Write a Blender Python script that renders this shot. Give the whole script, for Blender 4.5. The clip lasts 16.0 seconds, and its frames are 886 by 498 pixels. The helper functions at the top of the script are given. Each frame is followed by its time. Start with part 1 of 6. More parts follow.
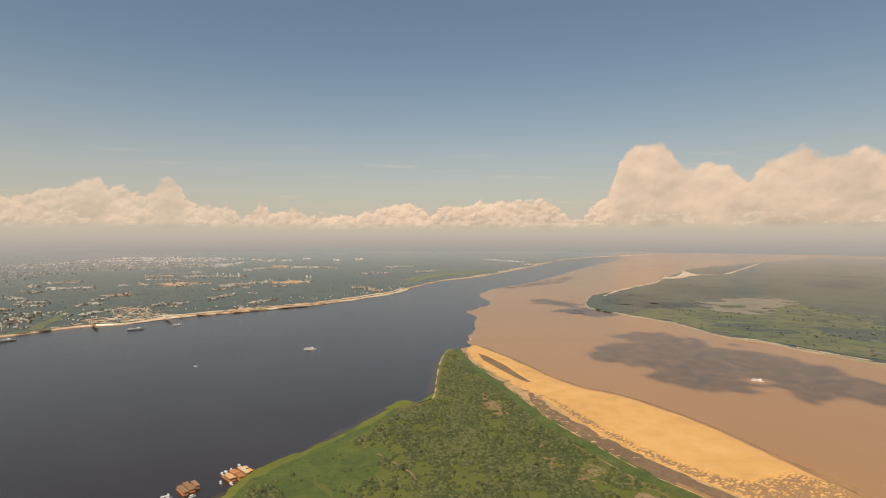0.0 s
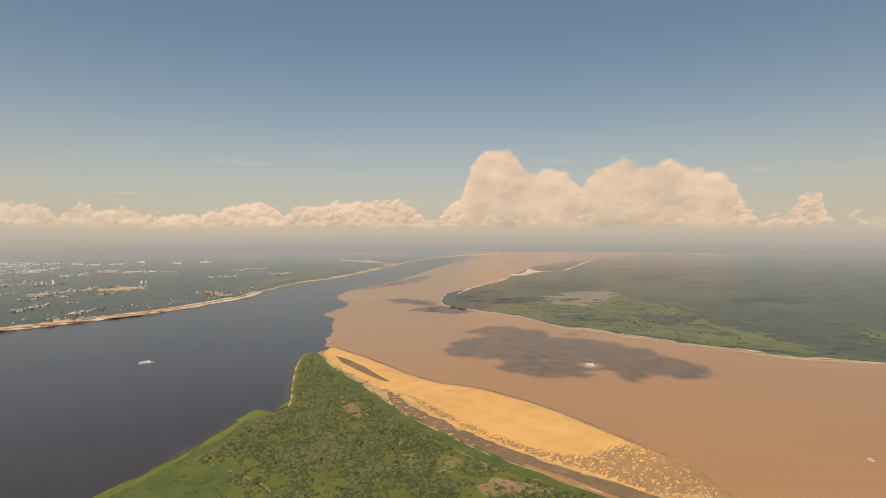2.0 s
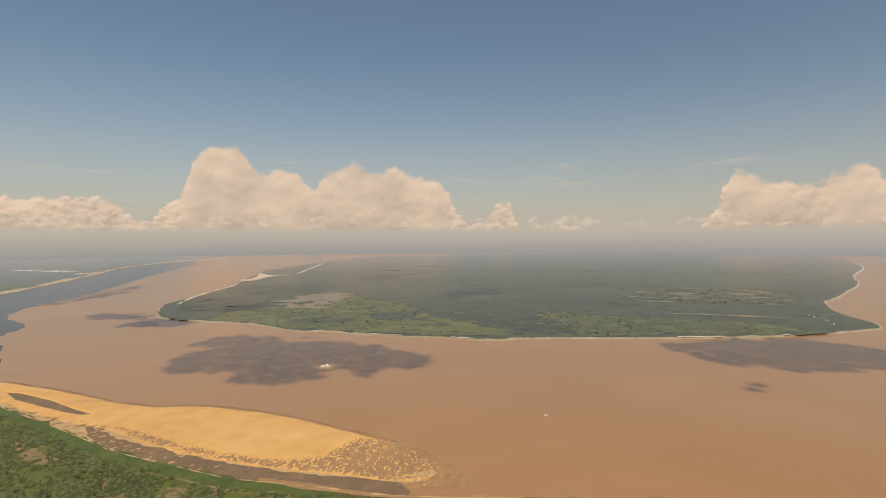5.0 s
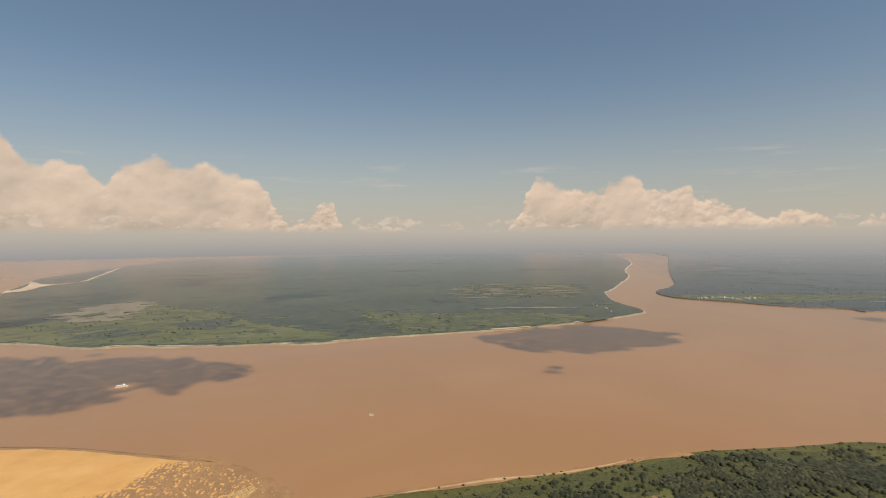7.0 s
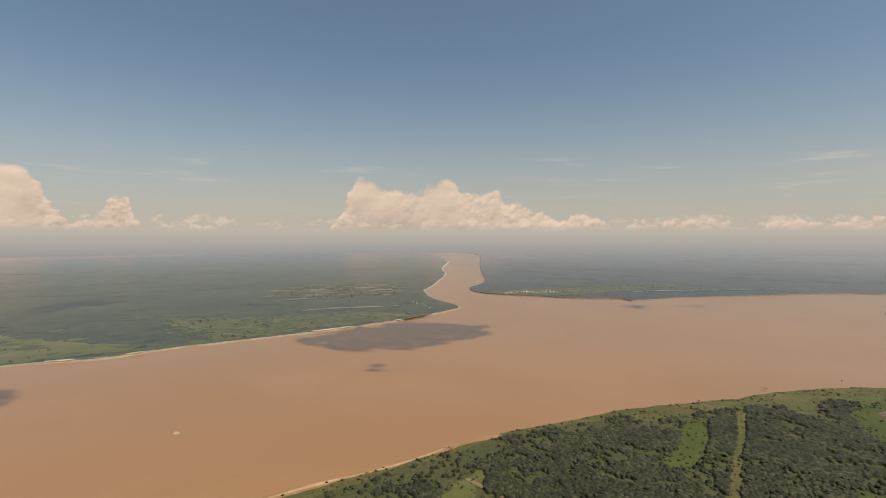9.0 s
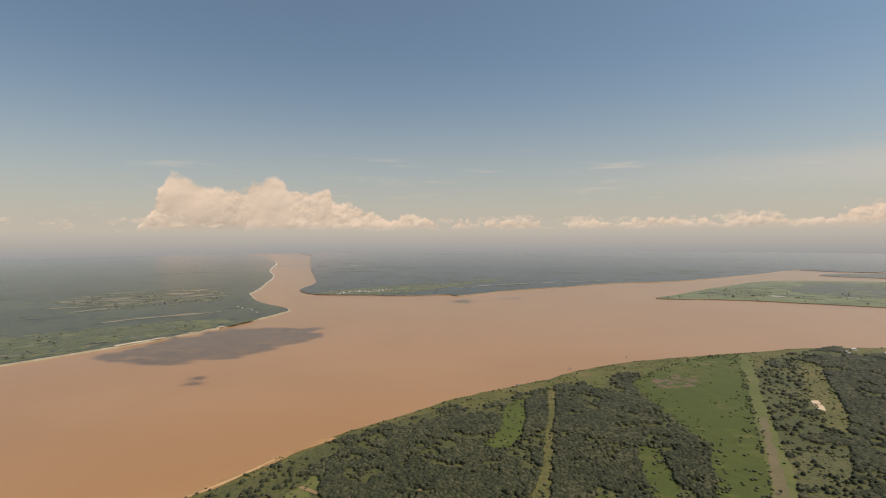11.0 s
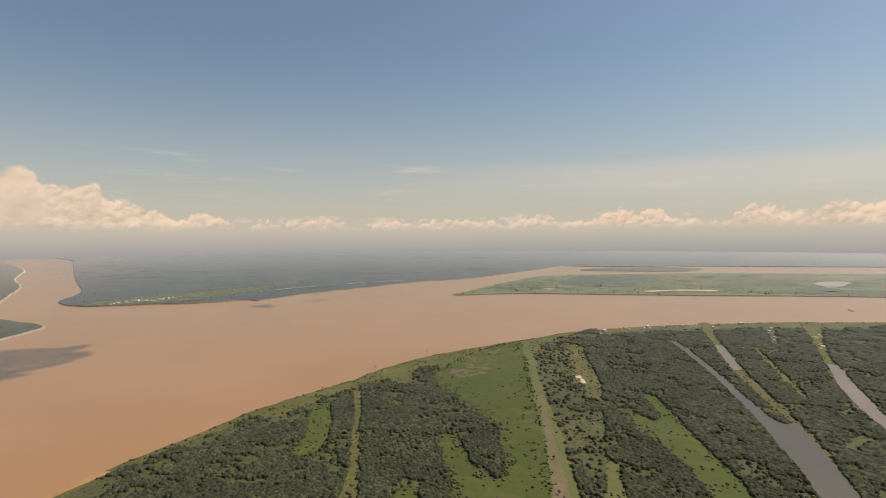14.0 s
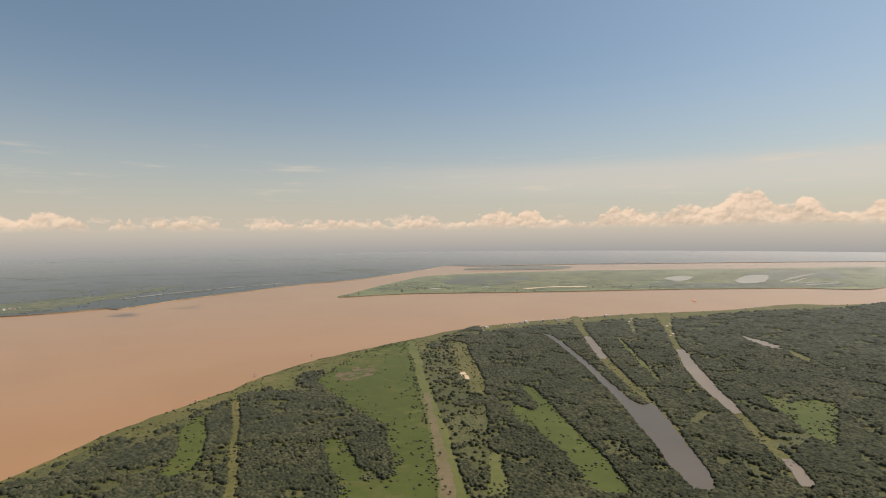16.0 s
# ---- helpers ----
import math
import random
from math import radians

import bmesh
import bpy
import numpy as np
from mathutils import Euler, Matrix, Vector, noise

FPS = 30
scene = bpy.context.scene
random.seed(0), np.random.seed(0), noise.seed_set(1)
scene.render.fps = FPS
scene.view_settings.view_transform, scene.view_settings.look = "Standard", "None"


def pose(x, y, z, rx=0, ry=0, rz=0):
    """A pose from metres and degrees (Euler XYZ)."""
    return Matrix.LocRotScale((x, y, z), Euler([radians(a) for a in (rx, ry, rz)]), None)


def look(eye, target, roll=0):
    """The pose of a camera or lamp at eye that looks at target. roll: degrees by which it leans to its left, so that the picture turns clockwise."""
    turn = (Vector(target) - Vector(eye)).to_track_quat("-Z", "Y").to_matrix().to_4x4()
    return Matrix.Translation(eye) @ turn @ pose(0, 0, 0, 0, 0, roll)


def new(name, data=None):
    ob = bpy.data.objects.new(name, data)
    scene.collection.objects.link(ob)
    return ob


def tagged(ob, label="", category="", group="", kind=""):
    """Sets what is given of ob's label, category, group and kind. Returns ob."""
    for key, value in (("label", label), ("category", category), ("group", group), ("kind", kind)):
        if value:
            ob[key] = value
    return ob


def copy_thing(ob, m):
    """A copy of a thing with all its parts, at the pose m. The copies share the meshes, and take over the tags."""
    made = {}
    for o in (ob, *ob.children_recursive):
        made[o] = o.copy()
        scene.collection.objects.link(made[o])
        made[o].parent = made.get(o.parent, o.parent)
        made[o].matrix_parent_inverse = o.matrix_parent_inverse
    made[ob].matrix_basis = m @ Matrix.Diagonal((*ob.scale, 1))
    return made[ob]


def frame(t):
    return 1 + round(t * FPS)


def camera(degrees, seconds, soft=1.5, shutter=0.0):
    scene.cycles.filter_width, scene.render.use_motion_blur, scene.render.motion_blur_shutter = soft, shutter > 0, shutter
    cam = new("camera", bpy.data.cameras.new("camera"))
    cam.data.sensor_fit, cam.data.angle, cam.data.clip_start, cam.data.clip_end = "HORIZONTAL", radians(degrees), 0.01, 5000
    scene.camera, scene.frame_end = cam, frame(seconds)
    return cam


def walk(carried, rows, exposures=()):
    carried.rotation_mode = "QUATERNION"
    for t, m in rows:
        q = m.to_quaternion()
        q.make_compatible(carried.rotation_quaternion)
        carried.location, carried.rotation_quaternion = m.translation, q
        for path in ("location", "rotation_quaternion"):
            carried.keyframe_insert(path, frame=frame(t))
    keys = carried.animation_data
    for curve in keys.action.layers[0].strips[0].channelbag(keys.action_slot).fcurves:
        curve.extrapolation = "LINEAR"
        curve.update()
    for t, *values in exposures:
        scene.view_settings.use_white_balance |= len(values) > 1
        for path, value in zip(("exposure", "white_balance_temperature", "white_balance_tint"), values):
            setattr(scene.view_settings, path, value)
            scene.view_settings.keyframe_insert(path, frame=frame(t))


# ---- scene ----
# stops, kelvin and tint: the picture is warmer at first, cooler over the middle
EXPOSURES = [(0.0, 0.16, 6700, 10), (3.0, 0.12, 6750, 10), (4.5, 0.04, 6500, 10), (9.0, 0.06, 6250, 10), (12.5, 0.15, 6350, 10), (16.0, 0.22, 6400, 10)]
H = 160.0  # camera height over the rivers
cam = camera(79.63, 16.0, soft=1.15)
walk(cam, [
    (0, pose(0, 0, H, 88.39, 0.01, 0.00)),
    (0.5, pose(0, 0, H, 88.36, -0.06, -3.48)),
    (1, pose(0, 0, H, 88.40, -0.08, -7.21)),
    (1.5, pose(0, 0, H, 88.42, 0.00, -11.07)),
    (2, pose(0, 0, H, 88.42, 0.10, -15.25)),
    (2.5, pose(0, 0, H, 88.52, 0.13, -19.66)),
    (3, pose(0, 0, H, 88.54, 0.18, -24.00)),
    (3.5, pose(0, 0, H, 88.52, 0.35, -28.70)),
    (4, pose(0, 0, H, 88.60, 0.20, -33.52)),
    (4.5, pose(0, 0, H, 88.63, 0.28, -38.42)),
    (5, pose(0, 0, H, 88.63, 0.25, -43.42)),
    (7.5, pose(0, 0, H, 88.60, 0.26, -66.92)),
    (8, pose(0, 0, H, 88.56, 0.04, -71.69)),
    (8.5, pose(0, 0, H, 88.57, 0.02, -76.42)),
    (9, pose(0, 0, H, 88.55, 0.03, -81.23)),
    (9.5, pose(0, 0, H, 88.51, 0.15, -86.05)),
    (12, pose(0, 0, H, 88.43, 0.31, -106.79)),
    (12.5, pose(0, 0, H, 88.43, 0.24, -110.23)),
    (13, pose(0, 0, H, 88.46, 0.23, -113.56)),
    (13.5, pose(0, 0, H, 88.46, 0.30, -116.88)),
    (14, pose(0, 0, H, 88.42, 0.38, -120.08)),
    (14.5, pose(0, 0, H, 88.49, 0.39, -123.12)),
    (15, pose(0, 0, H, 88.50, 0.43, -126.18)),
    (15.5, pose(0, 0, H, 88.43, 0.43, -129.27)),
    (16, pose(0, 0, H, 88.42, 0.53, -132.38)),
], exposures=EXPOSURES)
# ---- sky and sun ----
SUN_AZ, SUN_EL = radians(196), radians(52)   # clockwise from +y
SUN_DIR = Vector((math.sin(SUN_AZ) * math.cos(SUN_EL), math.cos(SUN_AZ) * math.cos(SUN_EL), math.sin(SUN_EL)))

sun = new("sun", bpy.data.lights.new("sun", "SUN"))
sun.data.energy, sun.data.angle, sun.data.color = 3.65, radians(0.5), (1.0, 0.885, 0.72)
sun.matrix_world = look((0, 0, 900), Vector((0, 0, 900)) - SUN_DIR)


class Nodes:
    """Short hand for building node trees."""

    def __init__(self, tree):
        self.tree = tree
        tree.nodes.clear()

    def add(self, kind, **props):
        node = self.tree.nodes.new(kind)
        for key, value in props.items():
            if key == "operation":
                node.operation = value
            elif key == "blend":
                node.blend_type = value
            elif key == "data":
                node.data_type = value
        return node

    def link(self, a, b):
        self.tree.links.new(a, b)

    def put(self, socket, value):
        if isinstance(value, bpy.types.NodeSocket):
            self.link(value, socket)
        else:
            socket.default_value = value

    def math(self, op, a, b=0.0, c=0.0, clamp=False):
        node = self.add("ShaderNodeMath", operation=op)
        node.use_clamp = clamp
        for socket, value in zip(node.inputs, (a, b, c)):
            self.put(socket, value)
        return node.outputs[0]

    def vec(self, op, a, b=(0, 0, 0), scale=1.0):
        node = self.add("ShaderNodeVectorMath", operation=op)
        self.put(node.inputs[0], a)
        self.put(node.inputs[1], b)
        node.inputs[3].default_value = scale
        return node.outputs[1] if op in ("DOT_PRODUCT", "LENGTH") else node.outputs[0]

    def noise(self, vector, scale, detail=4.0, rough=0.55, color=False, distort=0.0):
        node = self.add("ShaderNodeTexNoise")
        self.put(node.inputs["Vector"], vector)
        node.inputs["Scale"].default_value = scale
        node.inputs["Detail"].default_value = detail
        node.inputs["Roughness"].default_value = rough
        node.inputs["Distortion"].default_value = distort
        return node.outputs["Color" if color else "Fac"]

    def mix(self, fac, a, b, blend="MIX"):
        node = self.add("ShaderNodeMix", data="RGBA")
        node.blend_type = blend
        self.put(node.inputs[0], fac)
        for socket, value in ((node.inputs[6], a), (node.inputs[7], b)):
            self.put(socket, value if isinstance(value, bpy.types.NodeSocket) else (*value[:3], 1))
        return node.outputs[2]

    def span(self, value, lo, hi, a=0.0, b=1.0, smooth=True):
        node = self.add("ShaderNodeMapRange")
        node.interpolation_type = "SMOOTHSTEP" if smooth else "LINEAR"
        self.put(node.inputs[0], value)
        for socket, v in zip(node.inputs[1:5], (lo, hi, a, b)):
            self.put(socket, v)
        return node.outputs[0]

    def ramp(self, fac, stops):
        node = self.add("ShaderNodeValToRGB")
        el = node.color_ramp.elements
        while len(el) < len(stops):
            el.new(0.5)
        for e, (at, col) in zip(el, stops):
            e.position, e.color = at, (*col, 1)
        self.put(node.inputs[0], fac)
        return node.outputs[0]

    def curve(self, value, points):
        node = self.add("ShaderNodeFloatCurve")
        c = node.mapping.curves[0]
        for i, (x, y) in enumerate(points):
            if i < 2:
                c.points[i].location = (x, y)
            else:
                c.points.new(x, y)
        for p in c.points:
            p.handle_type = "VECTOR"
        node.mapping.update()
        self.put(node.inputs["Value"], value)
        return node.outputs[0]


# heights of the cloud tops round the horizon: (azimuth, elevation), degrees
TOPS_NORTH = [(-46.0, 3.6), (-39.7, 3.9), (-37.5, 4.0), (-35.5, 4.3), (-34.7, 5.1), (-33.9, 5.7), (-32.8, 5.8), (-32.5, 5.2), (-32.2, 4.5), (-30.4, 4.3),
        (-28.6, 4.3), (-28.3, 5.1), (-27.3, 5.7), (-26.1, 5.1), (-25.9, 4.1), (-24.8, 3.3), (-23.2, 2.9), (-21.2, 2.8), (-20.9, 2.0), (-20.3, 2.0),
        (-19.8, 2.4), (-19.2, 3.4), (-18.4, 3.3), (-18.0, 2.5), (-16.8, 2.8), (-14.8, 2.6), (-14.0, 1.9), (-12.5, 2.5), (-9.6, 2.0), (-8.7, 2.6),
        (-6.3, 3.2), (-3.9, 3.8), (-1.9, 3.2), (-1.6, 2.3), (-0.5, 2.9), (1.0, 3.4), (4.0, 3.9), (8.2, 3.9), (11.7, 3.8), (12.1, 3.2)]
TOPS_NORTH_EAST = [(8.2, 3.9), (11.7, 3.8), (12.1, 3.2), (13.2, 2.3), (14.6, 1.6), (15.3, 2.8), (16.4, 3.8), (17.4, 4.9), (17.9, 6.3), (18.5, 8.0),
        (19.6, 9.0), (20.6, 9.2), (22.5, 9.1), (23.2, 8.4), (24.3, 7.1), (25.3, 6.7), (26.8, 7.2), (28.2, 7.0), (28.9, 6.5), (29.8, 5.4),
        (30.2, 5.6), (30.6, 6.5), (32.2, 7.3), (33.9, 8.1), (36.0, 7.2), (38.1, 7.5), (40.8, 6.8), (43.3, 5.7), (44.2, 4.9), (45.0, 2.9),
        (46.1, 1.6), (47.8, 1.9), (48.3, 2.6), (49.4, 3.8), (50.7, 3.8), (51.0, 2.5), (51.8, 1.0), (54.6, 1.3), (57.9, 1.2), (60.2, 0.5),
        (63.6, 0.7)]
TOPS_EAST = [(60.2, 0.5), (63.6, 0.7), (67.3, 0.8), (69.4, 1.1), (70.0, 2.3), (70.5, 2.9), (71.2, 4.7), (72.1, 6.2), (73.5, 6.4), (75.1, 5.5), (77.4, 4.9), (79.1, 5.2),
        (79.5, 5.9), (81.6, 6.2), (82.5, 5.9), (83.1, 5.0), (85.2, 4.4), (86.3, 5.0), (87.3, 4.9), (87.8, 3.9), (89.4, 3.3), (91.2, 2.9),
        (92.7, 2.5), (93.6, 1.6), (95.3, 2.5), (96.7, 2.4), (98.1, 1.6), (100.1, 0.9), (100.6, 1.6), (101.9, 1.7), (103.3, 0.8), (104.0, 1.8),
        (106.1, 2.0), (107.1, 1.5), (108.5, 1.7), (110.0, 1.1), (112.3, 0.8), (113.2, 2.0), (114.8, 2.1), (115.6, 1.3), (118.5, 1.7)]
TOPS_SOUTH = [(114.8, 2.1), (115.6, 1.3), (118.5, 1.7), (120.8, 1.8), (123.2, 1.9), (124.7, 1.1), (125.4, 1.9), (126.6, 1.3), (129.1, 2.1), (130.9, 2.0),
        (132.3, 1.6), (134.1, 1.6), (135.6, 1.7), (137.0, 2.6), (138.7, 2.9), (140.3, 2.2), (141.2, 3.3), (142.6, 2.7), (143.4, 1.7), (144.7, 2.0),
        (145.9, 1.8), (147.6, 1.2), (150.4, 2.9), (152.6, 2.7), (154.7, 1.8), (156.2, 2.6), (158.7, 2.8), (160.2, 3.2), (160.6, 4.3), (162.9, 4.2),
        (164.3, 3.1), (165.6, 2.4), (166.4, 3.8), (167.2, 3.4), (168.5, 2.1), (170.4, 1.8), (172.1, 3.2), (176.0, 3.0)]

world = bpy.data.worlds.new("world")
scene.world = world
world.use_nodes = True
n = Nodes(world.node_tree)
sky = n.add("ShaderNodeTexSky")
sky.sky_type, sky.sun_disc = "NISHITA", False
sky.sun_elevation, sky.sun_rotation = SUN_EL, SUN_AZ
sky.altitude, sky.air_density, sky.dust_density, sky.ozone_density = 200, 1.0, 1.2, 1.0
ray = n.add("ShaderNodeTexCoord").outputs["Generated"]
xyz = n.add("ShaderNodeSeparateXYZ")
n.link(ray, xyz.inputs[0])
elev = n.math("MULTIPLY", n.math("ARCSINE", xyz.outputs[2]), 57.2958)
azim = n.math("MULTIPLY", n.math("ARCTAN2", xyz.outputs[0], xyz.outputs[1]), 57.2958)
spot = n.add("ShaderNodeCombineXYZ")
n.link(azim, spot.inputs[0])
n.link(n.math("MULTIPLY", elev, 1.25), spot.inputs[1])
spot = spot.outputs[0]
# thinned, hazy blue with a warm veil low down
upper = n.mix(0.18, n.mix(1.0, sky.outputs[0], (0.80, 0.85, 0.805), "MULTIPLY"), (2.3, 2.4, 2.5))
veil = n.span(elev, 0.0, 20.0, 1.0, 0.0, smooth=False)
veil = n.math("POWER", veil, 2.2)
VEIL = (5.1, 4.45, 3.6)
air = n.mix(veil, upper, VEIL)
# cauliflower heaps under the profile, each lit from above and behind
def heaps(at, size=0.34):
    node = n.add("ShaderNodeTexVoronoi")
    node.voronoi_dimensions, node.feature = "2D", "SMOOTH_F1"
    n.link(at, node.inputs["Vector"])
    for key, value in (("Scale", size), ("Detail", 1.6), ("Roughness", 0.42), ("Lacunarity", 2.3), ("Smoothness", 0.5)):
        node.inputs[key].default_value = value
    return n.math("SUBTRACT", 1.0, node.outputs["Distance"])


wob = n.vec("SCALE", n.vec("SUBTRACT", n.noise(spot, 0.8, 3.0, 0.55, color=True), (0.5, 0.5, 0.5)), scale=1.3)
sep = n.add("ShaderNodeSeparateXYZ")
n.link(wob, sep.inputs[0])
heap_at = n.vec("ADD", spot, wob)
heap = heaps(heap_at)
heap_up = heaps(n.vec("ADD", heap_at, (-0.25, 0.75, 0.0)))
fine_heap, fine_up = heaps(heap_at, 0.95), heaps(n.vec("ADD", heap_at, (-0.12, 0.3, 0.0)), 0.95)
az2 = n.math("ADD", azim, n.math("MULTIPLY", sep.outputs[0], 0.45))
top = None
for lo, hi, tops in ((-46.0, 10.0, TOPS_NORTH), (10.0, 62.0, TOPS_NORTH_EAST), (62.0, 116.0, TOPS_EAST), (116.0, 176.0, TOPS_SOUTH)):
    wide = hi - lo + 5.0
    piece = n.curve(n.math("DIVIDE", n.math("SUBTRACT", az2, lo - 2.5), wide), [((a - lo + 2.5) / wide, e / 12) for a, e in tops])
    top = piece if top is None else n.mix(n.math("GREATER_THAN", az2, lo), top, piece)
top = n.math("MULTIPLY", top, 12.0)
depth = n.math("SUBTRACT", top, elev)
big_heap = n.span(top, 1.0, 6.0, 0.45, 1.0)
depth = n.math("MULTIPLY_ADD", n.math("SUBTRACT", heap, 0.62), n.math("MULTIPLY", big_heap, 1.0), depth)
far_heap = n.span(top, 3.6, 6.2, 1.0, 0.15)
depth = n.math("MULTIPLY_ADD", n.math("SUBTRACT", fine_heap, 0.6), n.math("MULTIPLY", far_heap, 0.7), depth)
cloud = n.span(depth, -0.1, n.span(far_heap, 0.0, 1.0, 0.6, 0.3))
low = n.span(n.math("ADD", elev, n.math("MULTIPLY", sep.outputs[2], 0.5)), 0.35, 1.25)
# the ice veil of the northern storm heads stays thin
cover = n.span(azim, -20.0, -16.0, 0.72, 0.95)
cloud = n.math("MULTIPLY", cloud, n.math("MULTIPLY", low, cover))
foot = n.span(n.math("DIVIDE", depth, n.math("MAXIMUM", top, 1.0)), 0.1, 1.0, smooth=False)
broad_tone = n.noise(spot, 0.2, 2.0, 0.5)
tone = n.math("MULTIPLY_ADD", n.math("SUBTRACT", heap, heap_up), 0.42, n.math("MULTIPLY_ADD", broad_tone, 1.3, 0.05))
tone = n.math("MULTIPLY_ADD", n.math("SUBTRACT", fine_heap, fine_up), n.math("MULTIPLY", far_heap, 0.9), tone)
tone = n.math("SUBTRACT", tone, n.math("MULTIPLY", foot, 0.55), clamp=True)
CLOUD_LIT, CLOUD_DIM = (8.1, 6.05, 4.4), (4.9, 3.85, 2.9)
puff = n.mix(tone, CLOUD_DIM, CLOUD_LIT)
air = n.mix(cloud, air, puff)
# rows of small far puffs low over the horizon
puff_at = n.vec("ADD", n.vec("MULTIPLY", spot, (1.0, 1.5, 1.0)), n.vec("SCALE", wob, scale=0.5))
small = n.noise(puff_at, 0.42, 4.0, 0.6)
rise = n.math("MULTIPLY", n.span(elev, 0.5, 1.1), n.span(elev, 1.3, 3.0, 1.0, 0.0))
small = n.span(n.math("MULTIPLY_ADD", rise, 0.22, small), 0.70, 0.80)
small_tone = n.span(n.noise(puff_at, 0.9, 3.0, 0.5), 0.35, 0.65)
small = n.math("MULTIPLY", small, n.math("MULTIPLY", n.span(elev, 0.3, 0.9), n.span(elev, 2.2, 3.6, 0.6, 0.0)))
air = n.mix(small, air, n.mix(small_tone, (5.2, 4.3, 3.4), (7.5, 5.9, 4.3)))
# thin high streaks
streak_at = n.vec("MULTIPLY", spot, (0.10, 0.75, 1.0))
streak = n.math("MULTIPLY", n.span(n.noise(streak_at, 1.0, 4.0, 0.6), 0.55, 0.8), n.math("MULTIPLY", n.span(elev, 1.5, 4.0), n.span(elev, 6.5, 10.0, 1.0, 0.0)))
air = n.mix(n.math("MULTIPLY", streak, 0.5), air, (6.4, 5.4, 4.3))
# a broad warm veil low over the southern banks
band = n.math("MULTIPLY", n.math("MULTIPLY", n.span(elev, 3.0, 5.5), n.span(elev, 6.3, 8.0, 1.0, 0.0)), n.span(azim, 108.0, 150.0))
air = n.mix(n.math("MULTIPLY", band, 0.4), air, (6.3, 5.3, 4.4))
# the farthest haze below the level line
HAZE_LOW = (3.15, 3.0, 2.88)
air = n.mix(n.span(elev, 0.6, -1.9, smooth=False), air, HAZE_LOW)
back = n.add("ShaderNodeBackground")
n.link(air, back.inputs[0])
back.inputs[1].default_value = 0.1
out = n.add("ShaderNodeOutputWorld")
n.link(back.outputs[0], out.inputs[0])


# ---- materials ----
def surface(name, stops, grain=0.05, broad=0.004, rough=0.9, haze_range=7000.0, bump=0.0, tint=(0.82, 0.78, 0.73), island=0.0, stretch=(1, 1, 1), speckle=None, waxy=0.0, crown=0.0, thin=0.0):
    """Rough outdoor surface: colour varies broadly and finely; a gloss imitates haze, its distance scale in metres (0:
    none).
    """
    mat = bpy.data.materials.new(name)
    mat.use_nodes = True
    m = Nodes(mat.node_tree)
    at = m.add("ShaderNodeNewGeometry")
    where = m.vec("MULTIPLY", at.outputs["Position"], stretch)
    big = m.noise(where, broad, 5.0, 0.6)
    fine = m.noise(where, grain, 4.0, 0.65)
    fac = m.math("ADD", m.math("MULTIPLY", big, 0.55), m.math("MULTIPLY", fine, 0.45))
    if island:
        fac = m.math("MULTIPLY_ADD", m.math("SUBTRACT", at.outputs["Random Per Island"], 0.5), island, fac)
    if crown:
        tone_of = m.add("ShaderNodeAttribute")
        tone_of.attribute_name = "crown_tone"
        fac = m.math("MULTIPLY_ADD", m.math("SUBTRACT", tone_of.outputs["Fac"], 0.5), crown, fac)
    fac = m.span(fac, 0.3, 0.7, smooth=False)
    col = m.ramp(fac, stops)
    if speckle:
        size, amount, colour = speckle
        dots = m.span(m.noise(where, size, 2.0, 0.5), 0.62 - amount, 0.68 - amount)
        col = m.mix(dots, col, colour)
    bsdf = m.add("ShaderNodeBsdfPrincipled")
    m.link(col, bsdf.inputs["Base Color"])
    bsdf.inputs["Roughness"].default_value = rough
    bsdf.inputs["Specular IOR Level"].default_value = 0.15
    if bump:
        b = m.add("ShaderNodeBump")
        b.inputs["Strength"].default_value = min(1.0, bump)
        b.inputs["Distance"].default_value = bump * 2
        m.link(fine, b.inputs["Height"])
        m.link(b.outputs[0], bsdf.inputs["Normal"])
    if waxy:
        bsdf.inputs["Specular IOR Level"].default_value = 0.6
        bsdf.inputs["Roughness"].default_value = 0.55
        bsdf.inputs["Coat Weight"].default_value = waxy
        bsdf.inputs["Coat Roughness"].default_value = 0.6
        bsdf.inputs["Sheen Weight"].default_value = 0.12
        bsdf.inputs["Sheen Roughness"].default_value = 0.6
        bsdf.inputs["Sheen Tint"].default_value = (0.7, 0.75, 0.5, 1)
        thin = 0.4
    if thin:
        soft = m.add("ShaderNodeBsdfTranslucent")
        m.link(col, soft.inputs["Color"])
        both = m.add("ShaderNodeMixShader")
        both.inputs[0].default_value = thin
        m.link(bsdf.outputs[0], both.inputs[1])
        m.link(soft.outputs[0], both.inputs[2])
    result = both.outputs[0] if thin else bsdf.outputs[0]
    # distance haze, put on as gloss
    if haze_range:
        result = haze_gloss(m, result, haze_range, tint, bool(thin))
    end = m.add("ShaderNodeOutputMaterial")
    m.link(result, end.inputs[0])
    return mat


# colour that the imitated haze takes on far land
FAR_HAZE = (1.0, 0.95, 0.93)


